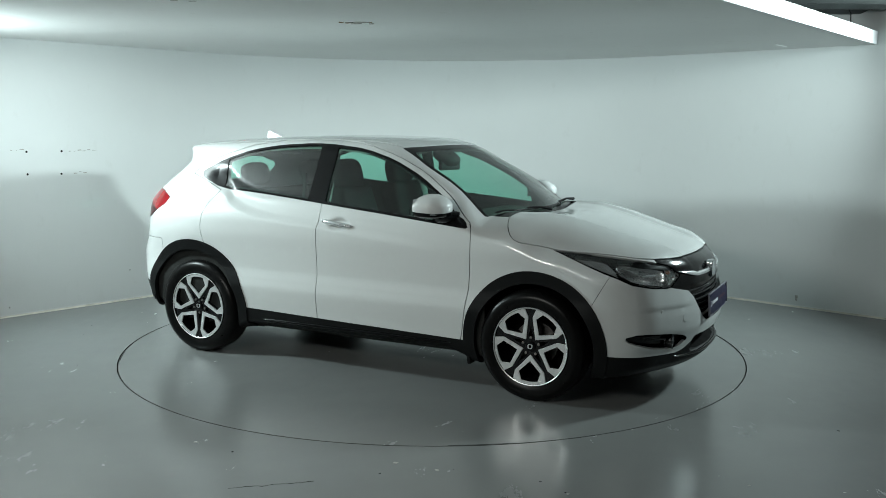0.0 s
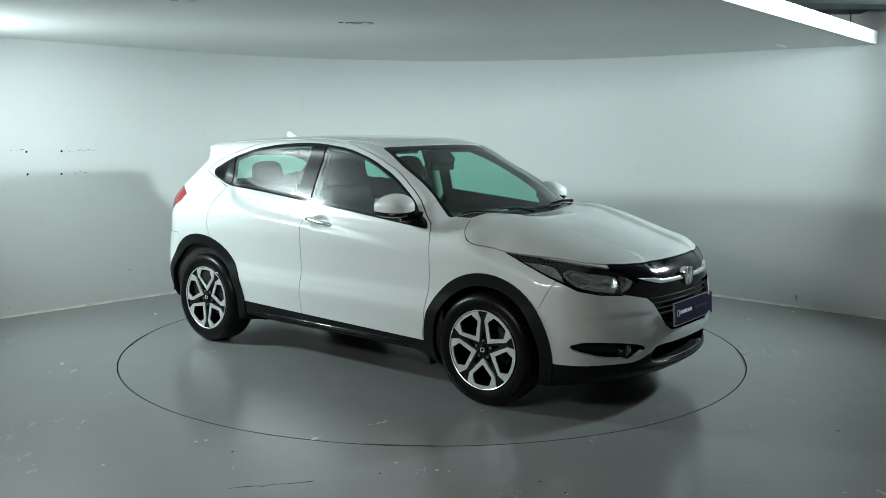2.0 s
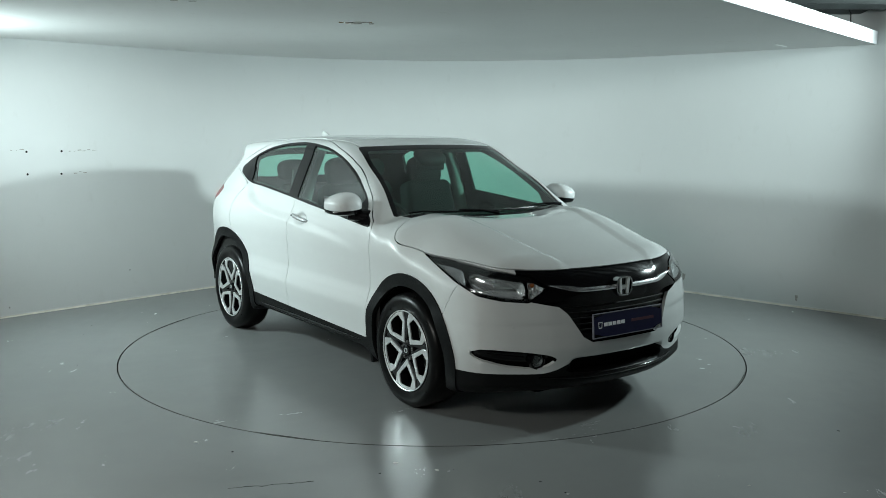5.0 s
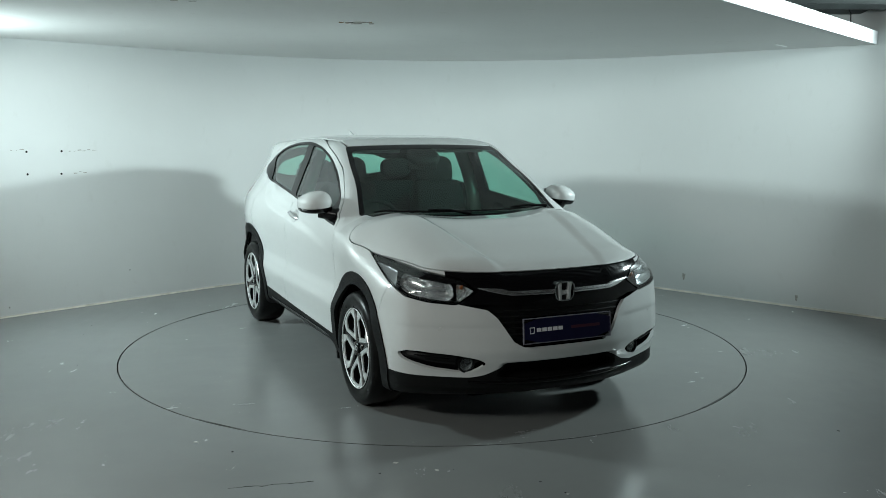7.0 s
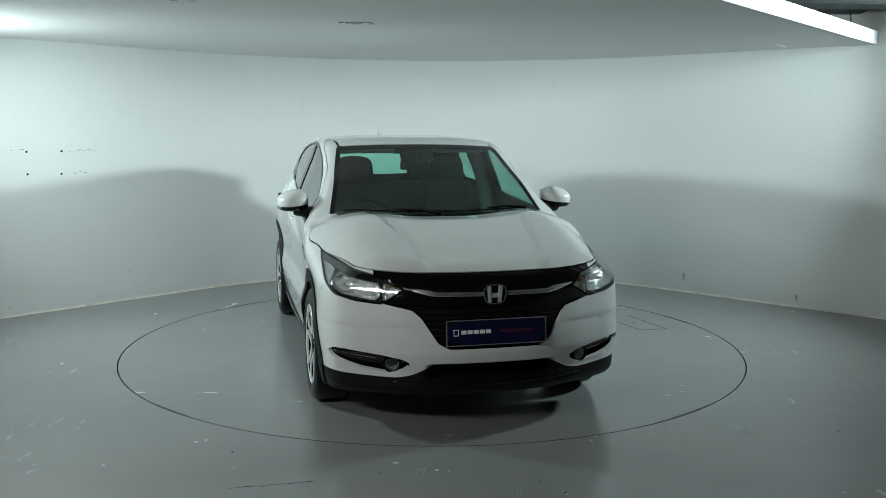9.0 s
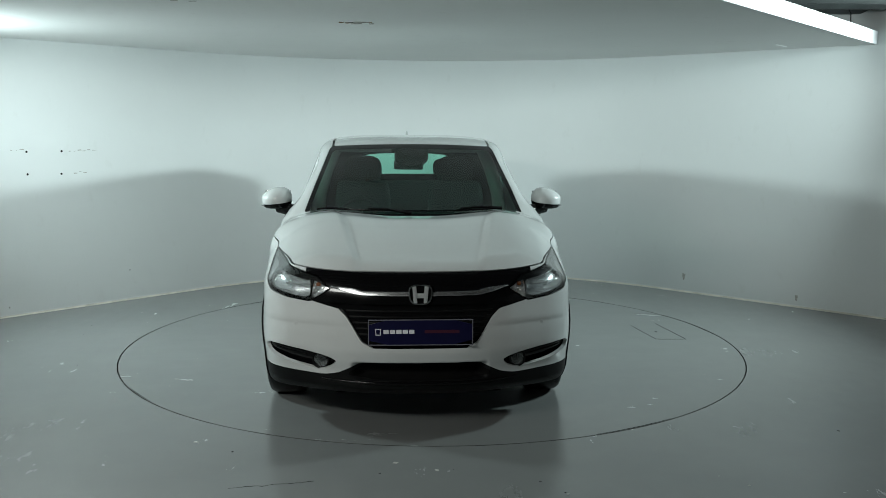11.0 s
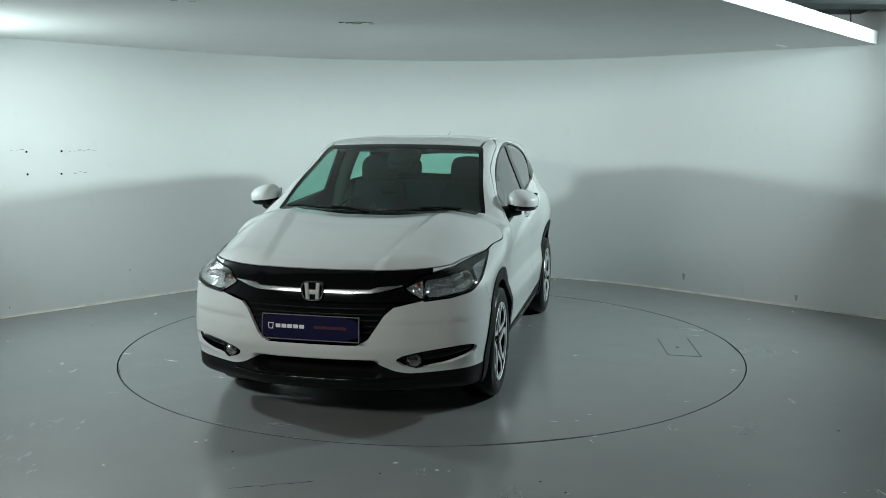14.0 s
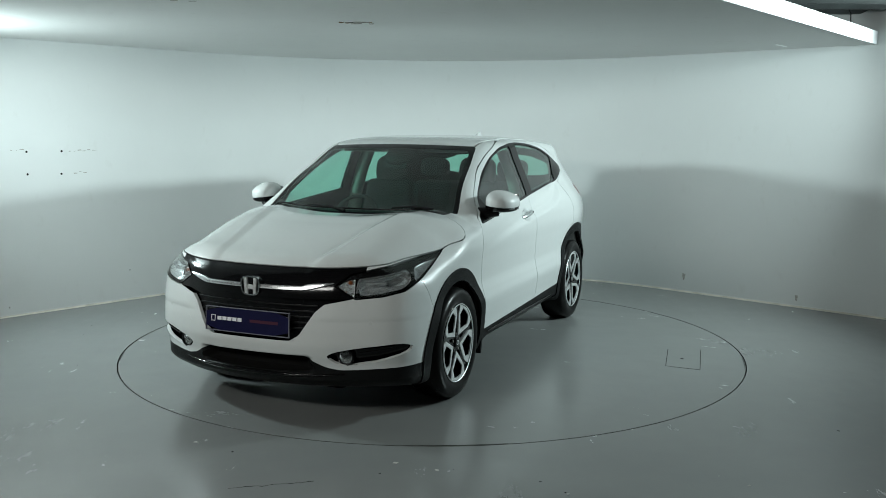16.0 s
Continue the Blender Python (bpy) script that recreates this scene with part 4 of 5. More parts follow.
def build_wheel(car, first):
    """A wheel about the y axis, its face towards +y."""
    e = new("wheel")
    e.parent = car
    e["label"] = "five-spoke machined alloy wheel with black pockets"
    R = 0.334
    prof = [(0.238, -0.100), (0.256, -0.107), (0.290, -0.110), (0.318, -0.100), (0.330, -0.080), (R, -0.05), (R + 0.001, 0), (R, 0.05), (0.330, 0.080), (0.318, 0.100), (0.290, 0.111), (0.270, 0.110), (0.256, 0.107), (0.238, 0.099), (0.234, 0.0)]
    part("tyre", lathe("tyre", prof, TYRE, 72, closed=True, angle=50), e)
    rim = part("rim", lathe("rim", [(0.238, 0.098), (0.235, 0.103), (0.228, 0.101), (0.223, 0.085), (0.219, 0.03), (0.20, -0.09), (0.238, -0.098)], RIMBLACK, 64, angle=40, closed=True), e)
    part("rim_back", lathe("rim_back", [(0.001, -0.05), (0.20, -0.052)], DARKGAP, 40), rim)
    part("brake_disc", lathe("brake_disc", [(0.06, 0.0), (0.135, 0.0), (0.135, -0.02), (0.06, -0.02)], STEEL, 48, closed=True), rim)
    part("rim_flange", lathe("rim_flange", [(0.2365, 0.1035), (0.234, 0.107), (0.2295, 0.1045), (0.2295, 0.10)], ALLOY, 72, closed=True, angle=60), rim)
    # black web behind the bright faces, with five openings
    for k in range(5):
        a = radians(first + 72 * k)
        outer, inner = sector([(0.050, 0), (0.176, 31.8), (0.2285, 27.0)], 0.2290), sector([(0.088, 0), (0.170, 24.0), (0.211, 14.5)], 0.2125)
        turn = Matrix.Rotation(-a, 4, "Y")
        me = prism("spoke_face", outer, 0.088, 0.1, ALLOY, "y", 0.0, hole=inner)
        dish(me, 0.014)
        me.transform(turn)
        part("spoke_face", me, rim, label="machined bright spoke edge")
        o2, i2 = sector([(0.040, 0), (0.120, 36.0), (0.2295, 36.0)], 0.2295), sector([(0.090, 0), (0.169, 23.6), (0.210, 14.0)], 0.2110)
        me = prism("spoke", o2, 0.045, 0.093, RIMBLACK, "y", 0.0, hole=i2)
        dish(me, 0.014)
        me.transform(turn)
        part("spoke", me, rim)
        nut = lathe("wheel_nut", [(0.001, 0.092), (0.008, 0.09), (0.009, 0.078), (0.009, 0.06)], STEEL, 8)
        nut.transform(Matrix.Translation((0.052 * math.cos(a + radians(36)), 0, 0.052 * math.sin(a + radians(36)))))
        part("wheel_nut", nut, rim)
    part("hub", lathe("hub", [(0.001, 0.086), (0.06, 0.084), (0.066, 0.076), (0.068, 0.045)], RIMBLACK, 40), rim)
    cap = part("hub_cap", lathe("hub_cap", [(0.001, 0.097), (0.026, 0.096), (0.031, 0.092), (0.032, 0.08)], GLOSSBLACK, 32), rim)
    part("cap_emblem", prism("cap_emblem", rounded([(-0.014, -0.013), (0.014, -0.013), (0.017, 0.014), (-0.017, 0.014)], 1), 0.0965, 0.0985, ALLOY, "y", hole=rounded([(-0.008, -0.009), (0.008, -0.009), (0.010, 0.010), (-0.010, 0.010)], 1)), cap)
    return e


def dish(me, depth):
    """Sinks the face towards the hub."""
    for v in me.vertices:
        r = math.hypot(v.co.x, v.co.z)
        v.co.y -= depth * (1 - min(1, r / 0.2)) ** 1.0


def build_wheels(car):
    for first, x in ((-90, AXLE), (90, -AXLE + 0.05)):
        w = build_wheel(car, first)
        w.matrix_local = pose(x, 0.768, HUB_Z, 0, 0, 0)
        w2 = copy_thing(w, pose(x, -0.768, HUB_Z, 0, 0, 180))


def ellipsoid(name, r, mat, n=28, m=16, power=2.4):
    bm = bmesh.new()
    bmesh.ops.create_uvsphere(bm, u_segments=n, v_segments=m, radius=1.0)
    for v in bm.verts:
        k = sum(abs(c) ** power for c in v.co) ** (-1 / power)
        v.co = (v.co.x * k * r[0], v.co.y * k * r[1], v.co.z * k * r[2])
    return bm


def build_mirrors(car):
    for s in (-1, 1):
        bm = ellipsoid("mirror", (0.120, 0.100, 0.082), PAINT, n=40, m=24, power=2.6)
        for v in bm.verts:
            if v.co.x < -0.070:
                v.co.x = -0.070 + (v.co.x + 0.070) * 0.12
            # the top falls towards the tip and the nose, the underside is nearly flat
            tip = min(max((v.co.y + 0.05) / 0.15, 0), 1)
            if v.co.z > 0:
                v.co.z *= 1 - 0.42 * tip ** 1.6 - 0.25 * max(v.co.x / 0.12, 0) ** 2
            elif v.co.z < -0.052:
                v.co.z = -0.052 + 0.45 * (v.co.z + 0.052)
            v.co.x += -0.16 * v.co.y * v.co.y / 0.12 - 0.12 * v.co.y
        lower = bm.copy()
        bmesh.ops.bisect_plane(bm, geom=bm.verts[:] + bm.edges[:] + bm.faces[:], plane_co=(0, 0, -0.020), plane_no=(0.05, 0.10, 1), clear_inner=True)
        bmesh.ops.bisect_plane(lower, geom=lower.verts[:] + lower.edges[:] + lower.faces[:], plane_co=(0, 0, -0.0225), plane_no=(0.05, 0.10, 1), clear_outer=True)
        me, lo = from_bm("mirror_cap", bm, PAINT, 50), from_bm("mirror_base", lower, GLOSSBLACK, 50)
        flip = Matrix.Diagonal((1, s, 1, 1))
        for q in (me, lo):
            q.transform(flip)
            if s < 0:
                q.flip_normals()
        e = part("door_mirror", me, car, pose(0.672, s * 0.910, 1.132), label="white door mirror with a black lower shell")
        part("mirror_base", lo, e)
        part("mirror_glass", box("mirror_glass", (-0.088, -0.085, -0.05), (-0.084, 0.085, 0.05), CHROME, 0.001), e)
        part("mirror_blade", tube("mirror_blade", [(0.093, s * -0.06, -0.034), (0.094, s * 0.0, -0.034), (0.078, s * 0.06, -0.036), (0.035, s * 0.095, -0.038)], 0.005, CHROME, 8), e)
        part("mirror_foot", tube("mirror_foot", [(0.03, s * -0.02, -0.050), (0.07, s * -0.09, -0.066), (0.13, s * -0.16, -0.075)], [0.042, 0.040, 0.046], TRIM, 12), e)


def build_handles(car):
    for s in (-1, 1):
        ends = [(x, on_side(x, z), z) for x, z in ((-0.190, 1.000), (0.052, 0.972))]
        pts = []
        for k in range(11):
            f = k / 10
            a, b = Vector(ends[0]), Vector(ends[1])
            p = a + (b - a) * f
            pts.append((p.x, s * (p.y + 0.018 * math.sin(math.pi * f) ** 0.5 - 0.001), p.z))
        me = tube("door_handle", pts, [0.010, 0.015, 0.0165, 0.016, 0.0155, 0.0155, 0.0155, 0.016, 0.016, 0.014, 0.008], SATINCHROME, 12)
        handle = part("door_handle", me, car, label="chrome door handle")
        part("lock_cylinder", lathe("lock_cylinder", [(0.001, 0.004), (0.007, 0.003), (0.008, 0.0)], DARKCHROME, 14), handle, pose(pts[1][0], pts[1][1] + s * 0.0145, pts[1][2], 0, 0, 0 if s > 0 else 180))


def build_trimmings(car):
    # roof aerial
    fin = prism("aerial", [(-0.085, 0.0), (-0.085, 0.052), (-0.07, 0.056), (-0.02, 0.036), (0.04, 0.014), (0.085, 0.0)], -0.016, 0.016, PAINT, "y", 0.005)
    for v in fin.vertices:
        v.co.y *= 1 - 0.7 * v.co.z / 0.06
    part("aerial", fin, car, pose(-1.19, 0, on_top(-1.19, 0) - 0.003), label="white shark-fin aerial")
    # wipers
    for y0, y1 in ((-0.62, -0.02), (-0.02, 0.56)):
        pts = [(1.062 - 0.25 * y * y, y, on_top(1.062 - 0.25 * y * y, y) + 0.008) for y in np.linspace(y0, y1, 12)]
        w = part("wiper", tube("wiper", pts, 0.006, TRIM, 6), car, label="black windscreen wiper")
        p0, p1 = Vector(pts[6]), Vector((1.10 - 0.15 * y1 * y1, y1, on_top(1.10 - 0.15 * y1 * y1, y1) + 0.012))
        part("wiper_arm", tube("wiper_arm", [p0 + Vector((0, 0, 0.012)), (p0 + p1) / 2 + Vector((0, 0, 0.016)), p1], [0.006, 0.008, 0.012], TRIM, 6), w)
    # parking sensors and towing cover
    for y in (-0.66, 0.66):
        part("parking_sensor", lathe("parking_sensor", [(0.001, 0.0015), (0.009, 0.0015), (0.010, 0.0), (0.010, -0.01)], PAINT, 20, axis="x"), car, pose(on_front(abs(y), 0.575), y, 0.575, 0, 0, 22 * (1 if y > 0 else -1)))
    cover, _ = whole_skin.split(both(outline(rounded([(-0.505, 0.495), (-0.435, 0.495), (-0.435, 0.545), (-0.505, 0.545)], 1), lambda v: v[:, 1], Z), lambda v: 1.5 - X(v)))
    part("towing_cover", cover.mesh("towing_cover", PAINT, shift=0.0012, lip=0.001), car)
    # lower intake, lip, skid
    mouth, _ = whole_skin.split(both(outline(rounded([(0.0, 0.385), (0.26, 0.383), (0.40, 0.325), (0.30, 0.295), (0.0, 0.290), (-0.30, 0.295), (-0.40, 0.325), (-0.26, 0.383)], 1), lambda v: v[:, 1], Z), lambda v: 1.5 - X(v)))
    part("lower_intake", mouth.mesh("lower_intake", DARKGAP, shift=0.0015), car, label="dark lower air intake")
    pts = [(on_front(abs(y), 0.272) + 0.004, y, 0.278 + 0.02 * (abs(y) / 0.6) ** 3) for y in np.linspace(-0.52, 0.52, 25)]
    part("lip_edge", tube("lip_edge", pts, [0.004 + 0.008 * math.sin(math.pi * k / 24) for k in range(25)], GLOSSBLACK, 8), car)
    # glossy strip along each sill, mud guards
    for s in (-1, 1):
        pts = [(x, s * (on_side(x, 0.292) + 0.001), 0.292) for x in np.linspace(-0.68, 0.78, 24)]
        part("sill_strip", tube("sill_strip", pts, [0.004 + 0.010 * math.sin(math.pi * k / 23) ** 0.5 for k in range(24)], GLOSSBLACK, 8), car)
        part("mud_guard", box("mud_guard", (-0.012, -0.09, -0.10), (0.012, 0.10, 0.10), CLAD, 0.008), car, pose(0.885, s * 0.76, 0.27, 0, -8))
    part("underbody", box("underbody", (-1.9, -0.46, 0.17), (1.98, 0.46, 0.32), DARKGAP, 0.03), car)


def seat_back(name, w, h, d, lean, mat):
    bm = box_bm(-d / 2, d / 2, -w / 2, w / 2, 0, h, 0.055, 4)
    for v in bm.verts:
        k = v.co.z / h
        v.co.y *= 1 - 0.22 * k * k
        v.co.x -= 0.02 * math.sin(math.pi * k)
    me = from_bm(name, bm, mat, 60)
    me.transform(Matrix.Rotation(radians(-lean), 4, "Y"))
    return me


def build_interior(car):
    for s in (-1, 1):
        seat = part("front_seat", seat_back("front_seat", 0.50, 0.66, 0.16, 17, SEATMAT), car, pose(-0.10, s * 0.36, 0.56), label="black fabric front seat")
        part("cushion", box("cushion", (-0.10, -0.25, -0.14), (0.45, 0.25, 0.04), SEATMAT, 0.05, 3), seat)
        bm = ellipsoid("headrest", (0.065, 0.145, 0.115), SEATMAT, power=3.2)
        part("headrest", from_bm("headrest", bm, SEATMAT, 60), seat, pose(-0.20, 0, 0.715, 0, -12))
        for y in (-0.05, 0.05):
            part("headrest_post", tube("headrest_post", [(-0.19, y, 0.60), (-0.20, y, 0.70)], 0.006, STEEL, 8), seat)
        belt = [(-0.42, s * 0.70, 1.30), (-0.40, s * 0.735, 1.05), (-0.36, s * 0.76, 0.7)]
        part("seat_belt", tube("seat_belt", belt, 0.016, PLASTIC, 6), car)
        part("pillar_cover", tube("pillar_cover", [(-0.28, s * 0.56, 1.46), (-0.28, s * 0.63, 1.3), (-0.28, s * 0.69, 1.1), (-0.28, s * 0.73, 0.8)], [0.05, 0.05, 0.05, 0.06], HEADLINER, 10), car)
        bench_head = from_bm("rear_headrest", ellipsoid("rear_headrest", (0.06, 0.135, 0.085), SEATMAT, power=3), SEATMAT, 60)
        part("rear_headrest", bench_head, car, pose(-1.12, s * 0.36, 1.262, 0, -10))
        part("assist_handle", tube("assist_handle", [(-0.75, s * 0.545, 1.445), (-0.73, s * 0.53, 1.42), (-0.57, s * 0.53, 1.425), (-0.55, s * 0.545, 1.45)], 0.009, PLASTIC, 8), car)
    bench = part("rear_bench", seat_back("rear_bench", 1.28, 0.62, 0.17, 16, SEATMAT), car, pose(-0.93, 0, 0.55), label="black fabric rear bench")
    part("cushion", box("cushion", (-0.1, -0.62, -0.14), (0.42, 0.62, 0.02), SEATMAT, 0.05, 3), bench)
    # dashboard
    bm = box_bm(0.42, 0.97, -0.74, 0.74, 0.62, 1.0, 0.05, 3)
    for v in bm.verts:
        if v.co.z > 0.8:
            v.co.z += 0.035 * step(-0.58, -0.36, np.array(v.co.y)) * step(-0.14, -0.36, np.array(v.co.y)) + 0.02
    part("dashboard", from_bm("dashboard", bm, PLASTIC, 50), car, label="black soft-touch dashboard")
    part("console", box("console", (-0.35, -0.12, 0.3), (0.5, 0.12, 0.68), PLASTIC, 0.03), car)
    # steering wheel on the right-hand side
    wheel_pts = [(0.0, 0.182 * math.cos(2 * math.pi * k / 40), 0.182 * math.sin(2 * math.pi * k / 40)) for k in range(41)]
    sw = part("steering_wheel", tube("steering_wheel", wheel_pts, 0.015, PLASTIC, 10), car, pose(0.34, -0.36, 0.935, 0, -24), label="black steering wheel")
    part("steering_hub", from_bm("steering_hub", ellipsoid("steering_hub", (0.03, 0.08, 0.07), PLASTIC), PLASTIC, 60), sw)
    for a in (0, 180, 270):
        c, q = math.cos(radians(a)), math.sin(radians(a))
        part("steering_spoke", tube("steering_spoke", [(0, 0.05 * c, 0.05 * q), (0, 0.175 * c, 0.175 * q)], 0.014, PLASTIC, 8), sw)
    # mirror and sensor pod behind the windscreen
    pod = from_bm("sensor_pod", ellipsoid("sensor_pod", (0.09, 0.12, 0.045), PLASTIC, power=2.6), PLASTIC, 60)
    part("sensor_pod", pod, car, pose(0.30, 0.0, 1.405, 0, 32))
    mir = part("rear_view_mirror", box("rear_view_mirror", (-0.015, -0.105, -0.032), (0.02, 0.105, 0.032), PLASTIC, 0.014, 3), car, pose(0.33, -0.02, 1.345, 0, 0, -12), label="black interior mirror")
    part("mirror_stem", tube("mirror_stem", [(0.0, 0, 0.0), (0.02, 0, 0.08)], 0.012, PLASTIC, 8), mir)
    for s in (-1, 1):
        part("sun_visor", box("sun_visor", (-0.08, -0.19, -0.012), (0.08, 0.19, 0.012), HEADLINER, 0.008), car, pose(0.14, s * 0.33, 1.455, 0, 10))


def build_car():
    car = tagged(new("car"), "white five-door crossover car with black lower cladding parked on the turntable", "car")
    build_shell(car)
    build_wheels(car)
    build_mirrors(car)
    build_handles(car)
    build_trimmings(car)
    build_interior(car)
    return car


car = build_car()


# ---------------------------------------------------------------- motion
YAW0, RATE = -28.03, -5.3716
CAR_OFFSET = Vector((-0.106, -0.170, 0.0))


def motions():
    times = [0.5 * k for k in range(33)]
    walk(turntable, [(t, pose(0, 0, 0, 0, 0, YAW0 + RATE * t)) for t in times])
    walk(car, [(t, pose(0, 0, 0, 0, 0, YAW0 + RATE * t) @ Matrix.Translation(CAR_OFFSET)) for t in times])




# ---------------------------------------------------------------- marks and small things


def blot(name, pts, mat, thick=0.002, seed=1, rough=0.15):
    """A thin ragged flake of given outline in its own xy plane."""
    rnd = random.Random(seed)
    p = [tuple(q) for q in rounded(pts, 2)]
    cx, cy = sum(q[0] for q in p) / len(p), sum(q[1] for q in p) / len(p)
    p = [(cx + (x - cx) * (1 + rnd.uniform(-rough, rough)), cy + (y - cy) * (1 + rnd.uniform(-rough, rough))) for x, y in p]
    return prism(name, p, 0.0, thick, mat, "z")


def wall_frame(x, y, z):
    """A pose on the wall: local x along the wall, local y up, local z into the room."""
    d = Vector((x, y)) - ARC_C
    a = min(max(math.degrees(math.atan2(d.y, d.x)), 47), 137)
    n = Vector((math.cos(radians(a)), math.sin(radians(a))))
    p = Vector((x, y)) + n * (ARC_R - d.dot(n))
    zi = Vector((-n.x, -n.y, 0))
    yi = Vector((0, 0, 1))
    xi = yi.cross(zi)
    m = Matrix((xi, yi, zi)).transposed().to_4x4()
    m.translation = (p.x, p.y, z)
    return m


def build_marks():
    # screw holes left in the wall; the two small low ones are pale chips drawn dark
    for x, y, z in ((-3.435, 1.029, 1.389), (-3.229, 1.249, 1.389), (-3.435, 1.028, 1.199), (-3.236, 1.241, 1.194), (-2.826, 1.681, 0.28), (-3.581, 0.872, 0.081)):
        r = 0.0075 if z > 1 else 0.004
        me = lathe("wall_pock", [(0.001, 0.0015), (r, 0.0015), (r * 1.3, 0.0)], DARKGAP, 14, axis="z")
        ob = new("wall_pock", me)
        ob.matrix_world = wall_frame(x, y, z)
        tagged(ob, "small dark pock in the white wall, screw hole or low paint chip", "wall hole", "screw holes in the wall")
    rnd = random.Random(4)
    for x, y, z, n in ((-3.52, 0.935, 1.405, 3), (-3.18, 1.30, 1.392, 6), (-3.15, 1.33, 1.20, 3)):
        for k in range(n):
            w, h = rnd.uniform(0.004, 0.020), rnd.uniform(0.002, 0.005)
            ob = new("wall_scuff", blot("wall_scuff", [(-w, -h), (w, -h), (w, h), (-w, h)], SCUFF, 0.0015, k, 0.3))
            ob.matrix_world = wall_frame(x + 0.03 * k, y + 0.032 * k, z + rnd.uniform(-0.008, 0.008))
            tagged(ob, "chipped paint scuff on the white wall", "scuff", "paint chips on the wall")
    for x, y, z, s in ((2.487, 2.171, 0.158, 1.0), (3.309, 1.405, 0.089, 0.8)):
        e = new("peeled_patch", blot("peeled_patch", [(-0.022 * s, 0.035 * s), (0.024 * s, 0.03 * s), (0.012 * s, -0.03 * s), (-0.006 * s, -0.045 * s)], SCUFF, 0.002, 7, 0.2))
        e.matrix_world = wall_frame(x, y, z)
        tagged(e, "peeled grey patch low on the white wall", "peeled paint", "peeled patches")
    # broken patch and stains on the ceiling
    e = tagged(new("ceiling_crack"), "peeling cracked paint with a dark gash on the ceiling", "ceiling damage")
    e.matrix_world = pose(-0.523, -0.34, CEIL_Z, 180, 0, 0) @ Matrix.Diagonal((0.75, 0.75, 1, 1))
    for k, (w, h, dx, dy, mat) in enumerate(((0.105, 0.012, 0.0, 0.0, DARKGAP), (0.03, 0.02, -0.09, -0.03, RUST), (0.04, 0.012, 0.09, 0.035, RUST), (0.05, 0.018, -0.02, -0.07, SCUFF), (0.02, 0.012, -0.15, 0.03, RUST), (0.07, 0.010, 0.03, 0.05, SCUFF), (0.02, 0.02, 0.12, -0.04, SCUFF))):
        part("paint_flake", blot("paint_flake", [(-w, -h), (0, -h * 1.6), (w, -h * 0.3), (w * 0.7, h), (-w * 0.5, h * 1.3)], mat, 0.002 + 0.001 * k, 20 + k, 0.35), e, pose(dx, dy, 0))
    for k, (x, y) in enumerate(((-1.62, -1.35), (-1.48, -1.38), (-1.38, -1.36))):
        ob = new("ceiling_chip", blot("ceiling_chip", [(-0.02, -0.008), (0.02, -0.006), (0.016, 0.009), (-0.018, 0.007)], SCUFF if k else FASCIA, 0.0015, 40 + k, 0.3))
        ob.matrix_world = pose(x, y, CEIL_Z, 180)
        tagged(ob, "small chip in the ceiling paint", "chip", "ceiling chips")
    ob = new("ceiling_strip", box("ceiling_strip", (-0.12, -0.009, -0.004), (0.12, 0.009, 0.0), FASCIA, 0.001))
    ob.matrix_world = pose(2.971, 1.206, CEIL_Z, 0, 0, 49.5)
    tagged(ob, "small white strip stuck to the ceiling", "strip")
    # cable hanging above the fascia
    cable = tube("cable", [(3.33, 0.90, DECK_Z + 0.01), (3.37, 0.88, DECK_Z - 0.03), (3.40, 0.86, DECK_Z - 0.09), (3.40, 0.85, CEIL_Z + 0.12), (3.39, 0.83, CEIL_Z + 0.11)], 0.005, TRIM, 8)
    tagged(new("cable", cable), "thin black cable hanging from the deck", "cable")
    # chips and droppings on the floor
    rnd = random.Random(11)
    spots = [(-1.0, -2.33, DARKGAP, 0.007), (2.19, -2.0, DARKGAP, 0.009), (-3.2, 0.01, FASCIA, 0.008), (-0.18, -2.48, SCUFF, 0.014), (0.02, -2.57, SCUFF, 0.012), (-1.22, -2.19, SCUFF, 0.012)]
    spots += [(rnd.uniform(-2.6, 2.6), rnd.uniform(-2.95, -2.35), rnd.choice((SCUFF, DARKGAP, SCUFF)), rnd.uniform(0.003, 0.008)) for _ in range(12)]
    spots += [(rnd.choice((-1, 1)) * rnd.uniform(2.4, 3.2), rnd.uniform(-1.8, 0.6), rnd.choice((SCUFF, DARKGAP)), rnd.uniform(0.003, 0.006)) for _ in range(7)]
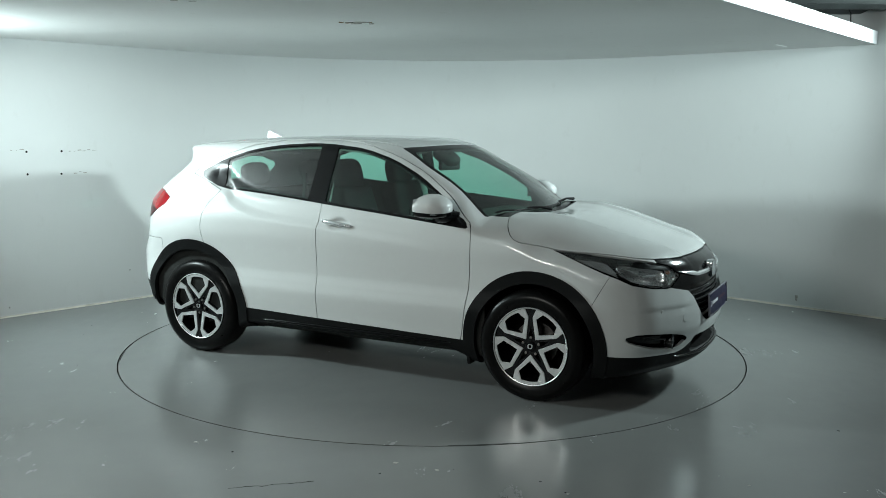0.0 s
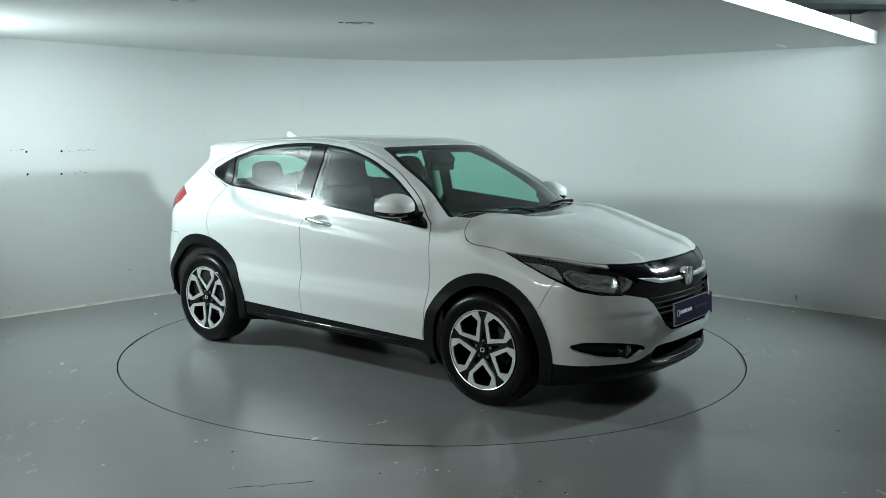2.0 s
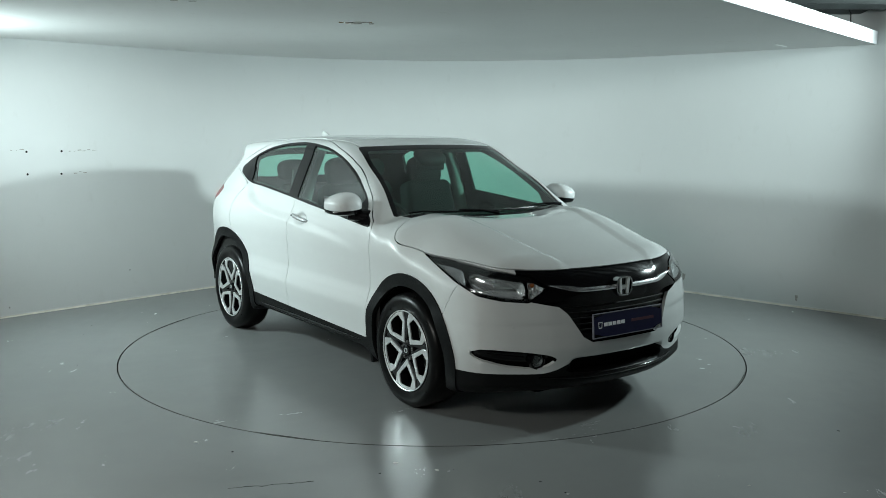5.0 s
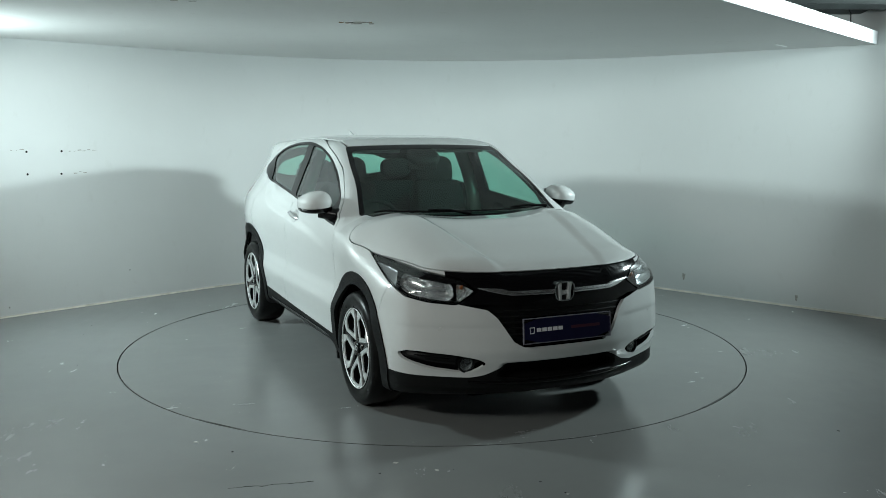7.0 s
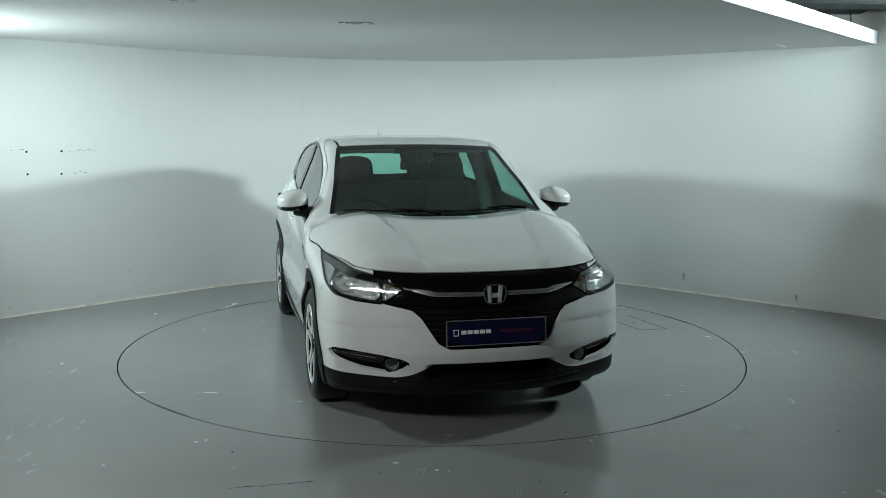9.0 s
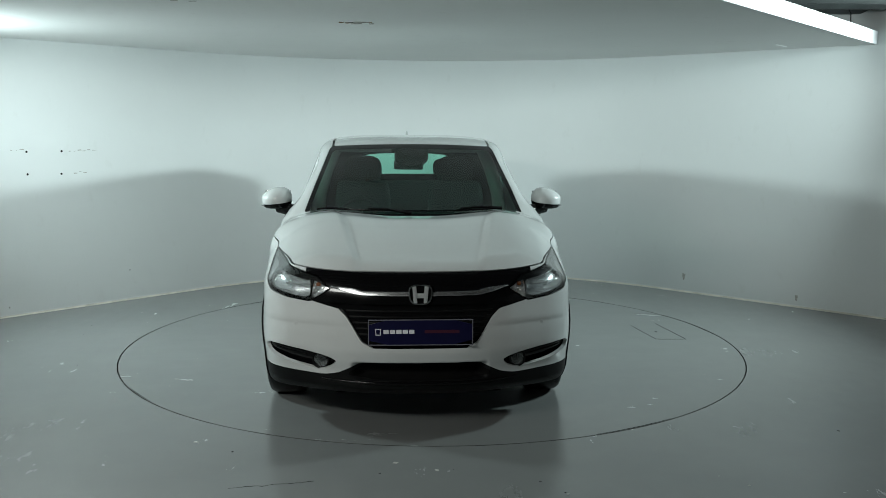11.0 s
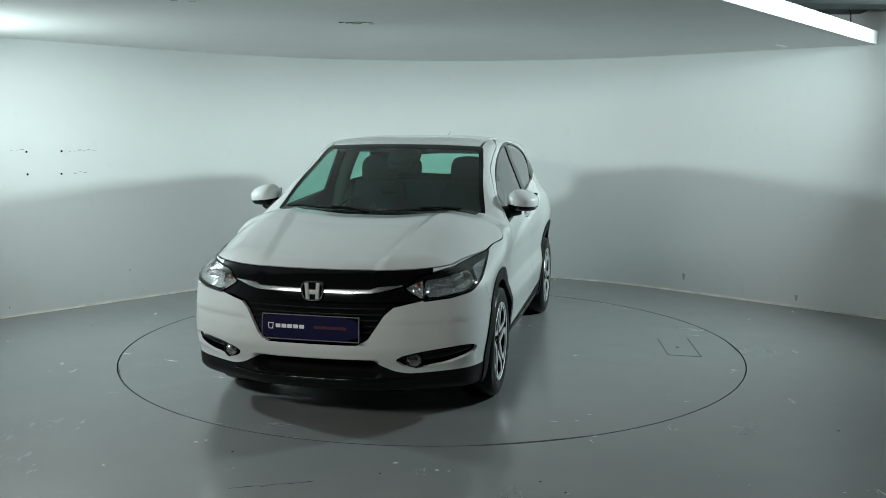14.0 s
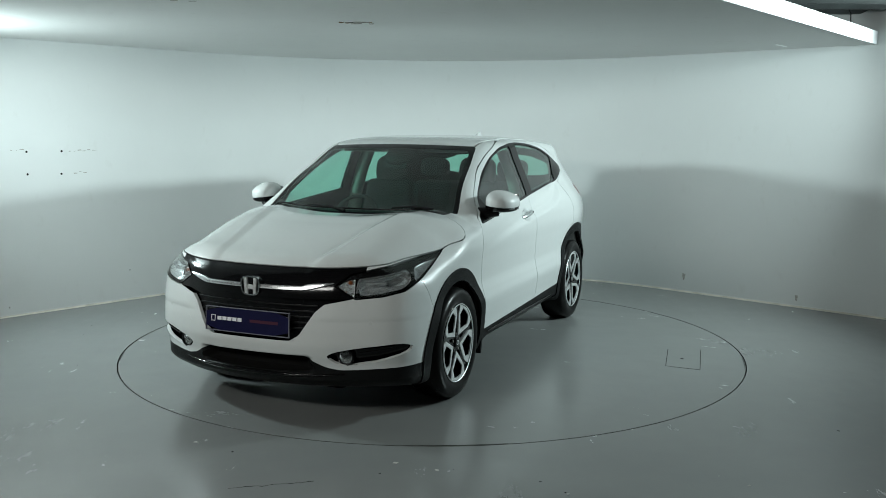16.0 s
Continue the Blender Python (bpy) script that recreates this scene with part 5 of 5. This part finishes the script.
    for k, (x, y, mat, r) in enumerate(spots):
        ob = new("floor_chip", blot("floor_chip", [(-r, -r * 0.6), (r, -r * 0.5), (r * 0.8, r * 0.6), (-r * 0.7, r * 0.7)], mat, 0.0012, 60 + k, 0.4))
        ob.matrix_world = pose(x, y, 0.0, 0, 0, rnd.uniform(0, 360))
        tagged(ob, "tiny chip in the grey floor coating", "floor chip", "chips in the floor")
    # hairline crack
    rnd = random.Random(5)
    pts = [(-0.92 + 0.025 * k, -2.80 + 0.006 * k + rnd.uniform(-0.008, 0.008), 0.0005) for k in range(16)]
    tagged(new("floor_crack", tube("floor_crack", pts, [0.0003 + 0.0012 * rnd.random() for _ in pts], DARKGAP, 5)), "thin dark hairline crack in the floor coating", "floor crack")


def build_table_marks(table):
    # cut lines of a square access hatch, and its lifting hole
    corners = [(-0.535, 1.658), (-0.04, 1.726), (-0.033, 1.956), (-0.601, 1.883)]
    hatch = Vector((-0.291, 1.797))
    for a, b in zip(corners[:3], corners[1:]):
        a, b = Vector(a), Vector(b)
        n = Vector((-(b - a).y, (b - a).x)).normalized() * 0.002
        part("hatch_joint", prism("hatch_joint", [tuple(a + n), tuple(a - n), tuple(b - n), tuple(b + n)], 0.0, 0.0012, DARKGAP, "z"), table)
    part("lifting_hole", lathe("lifting_hole", [(0.001, 0.0015), (0.010, 0.0015), (0.012, 0.0)], DARKGAP, 16, axis="z"), table, pose(hatch.x, hatch.y, 0))
    # worn bits of the rim where the joint has opened
    rnd = random.Random(9)
    for a0, a1, w in ((212, 226, 0.004), (300, 309, 0.004), (20, 34, 0.004), (95, 104, 0.004)):
        n = 14
        angs = [radians(a0 + (a1 - a0) * k / n) for k in range(n + 1)]
        outer = [((DISC_R - 0.009) * math.cos(t), (DISC_R - 0.009) * math.sin(t)) for t in angs]
        inner = [((DISC_R - 0.009 - w * math.sin(math.pi * k / n) * rnd.uniform(0.6, 1.2) - 0.001) * math.cos(t), (DISC_R - 0.009 - w * math.sin(math.pi * k / n) * rnd.uniform(0.6, 1.2) - 0.001) * math.sin(t)) for k, t in enumerate(angs)]
        part("worn_rim", prism("worn_rim", outer + inner[::-1], -0.001, 0.0010, DARKGAP, "z"), table)


build_marks()
build_table_marks(turntable)


motions()
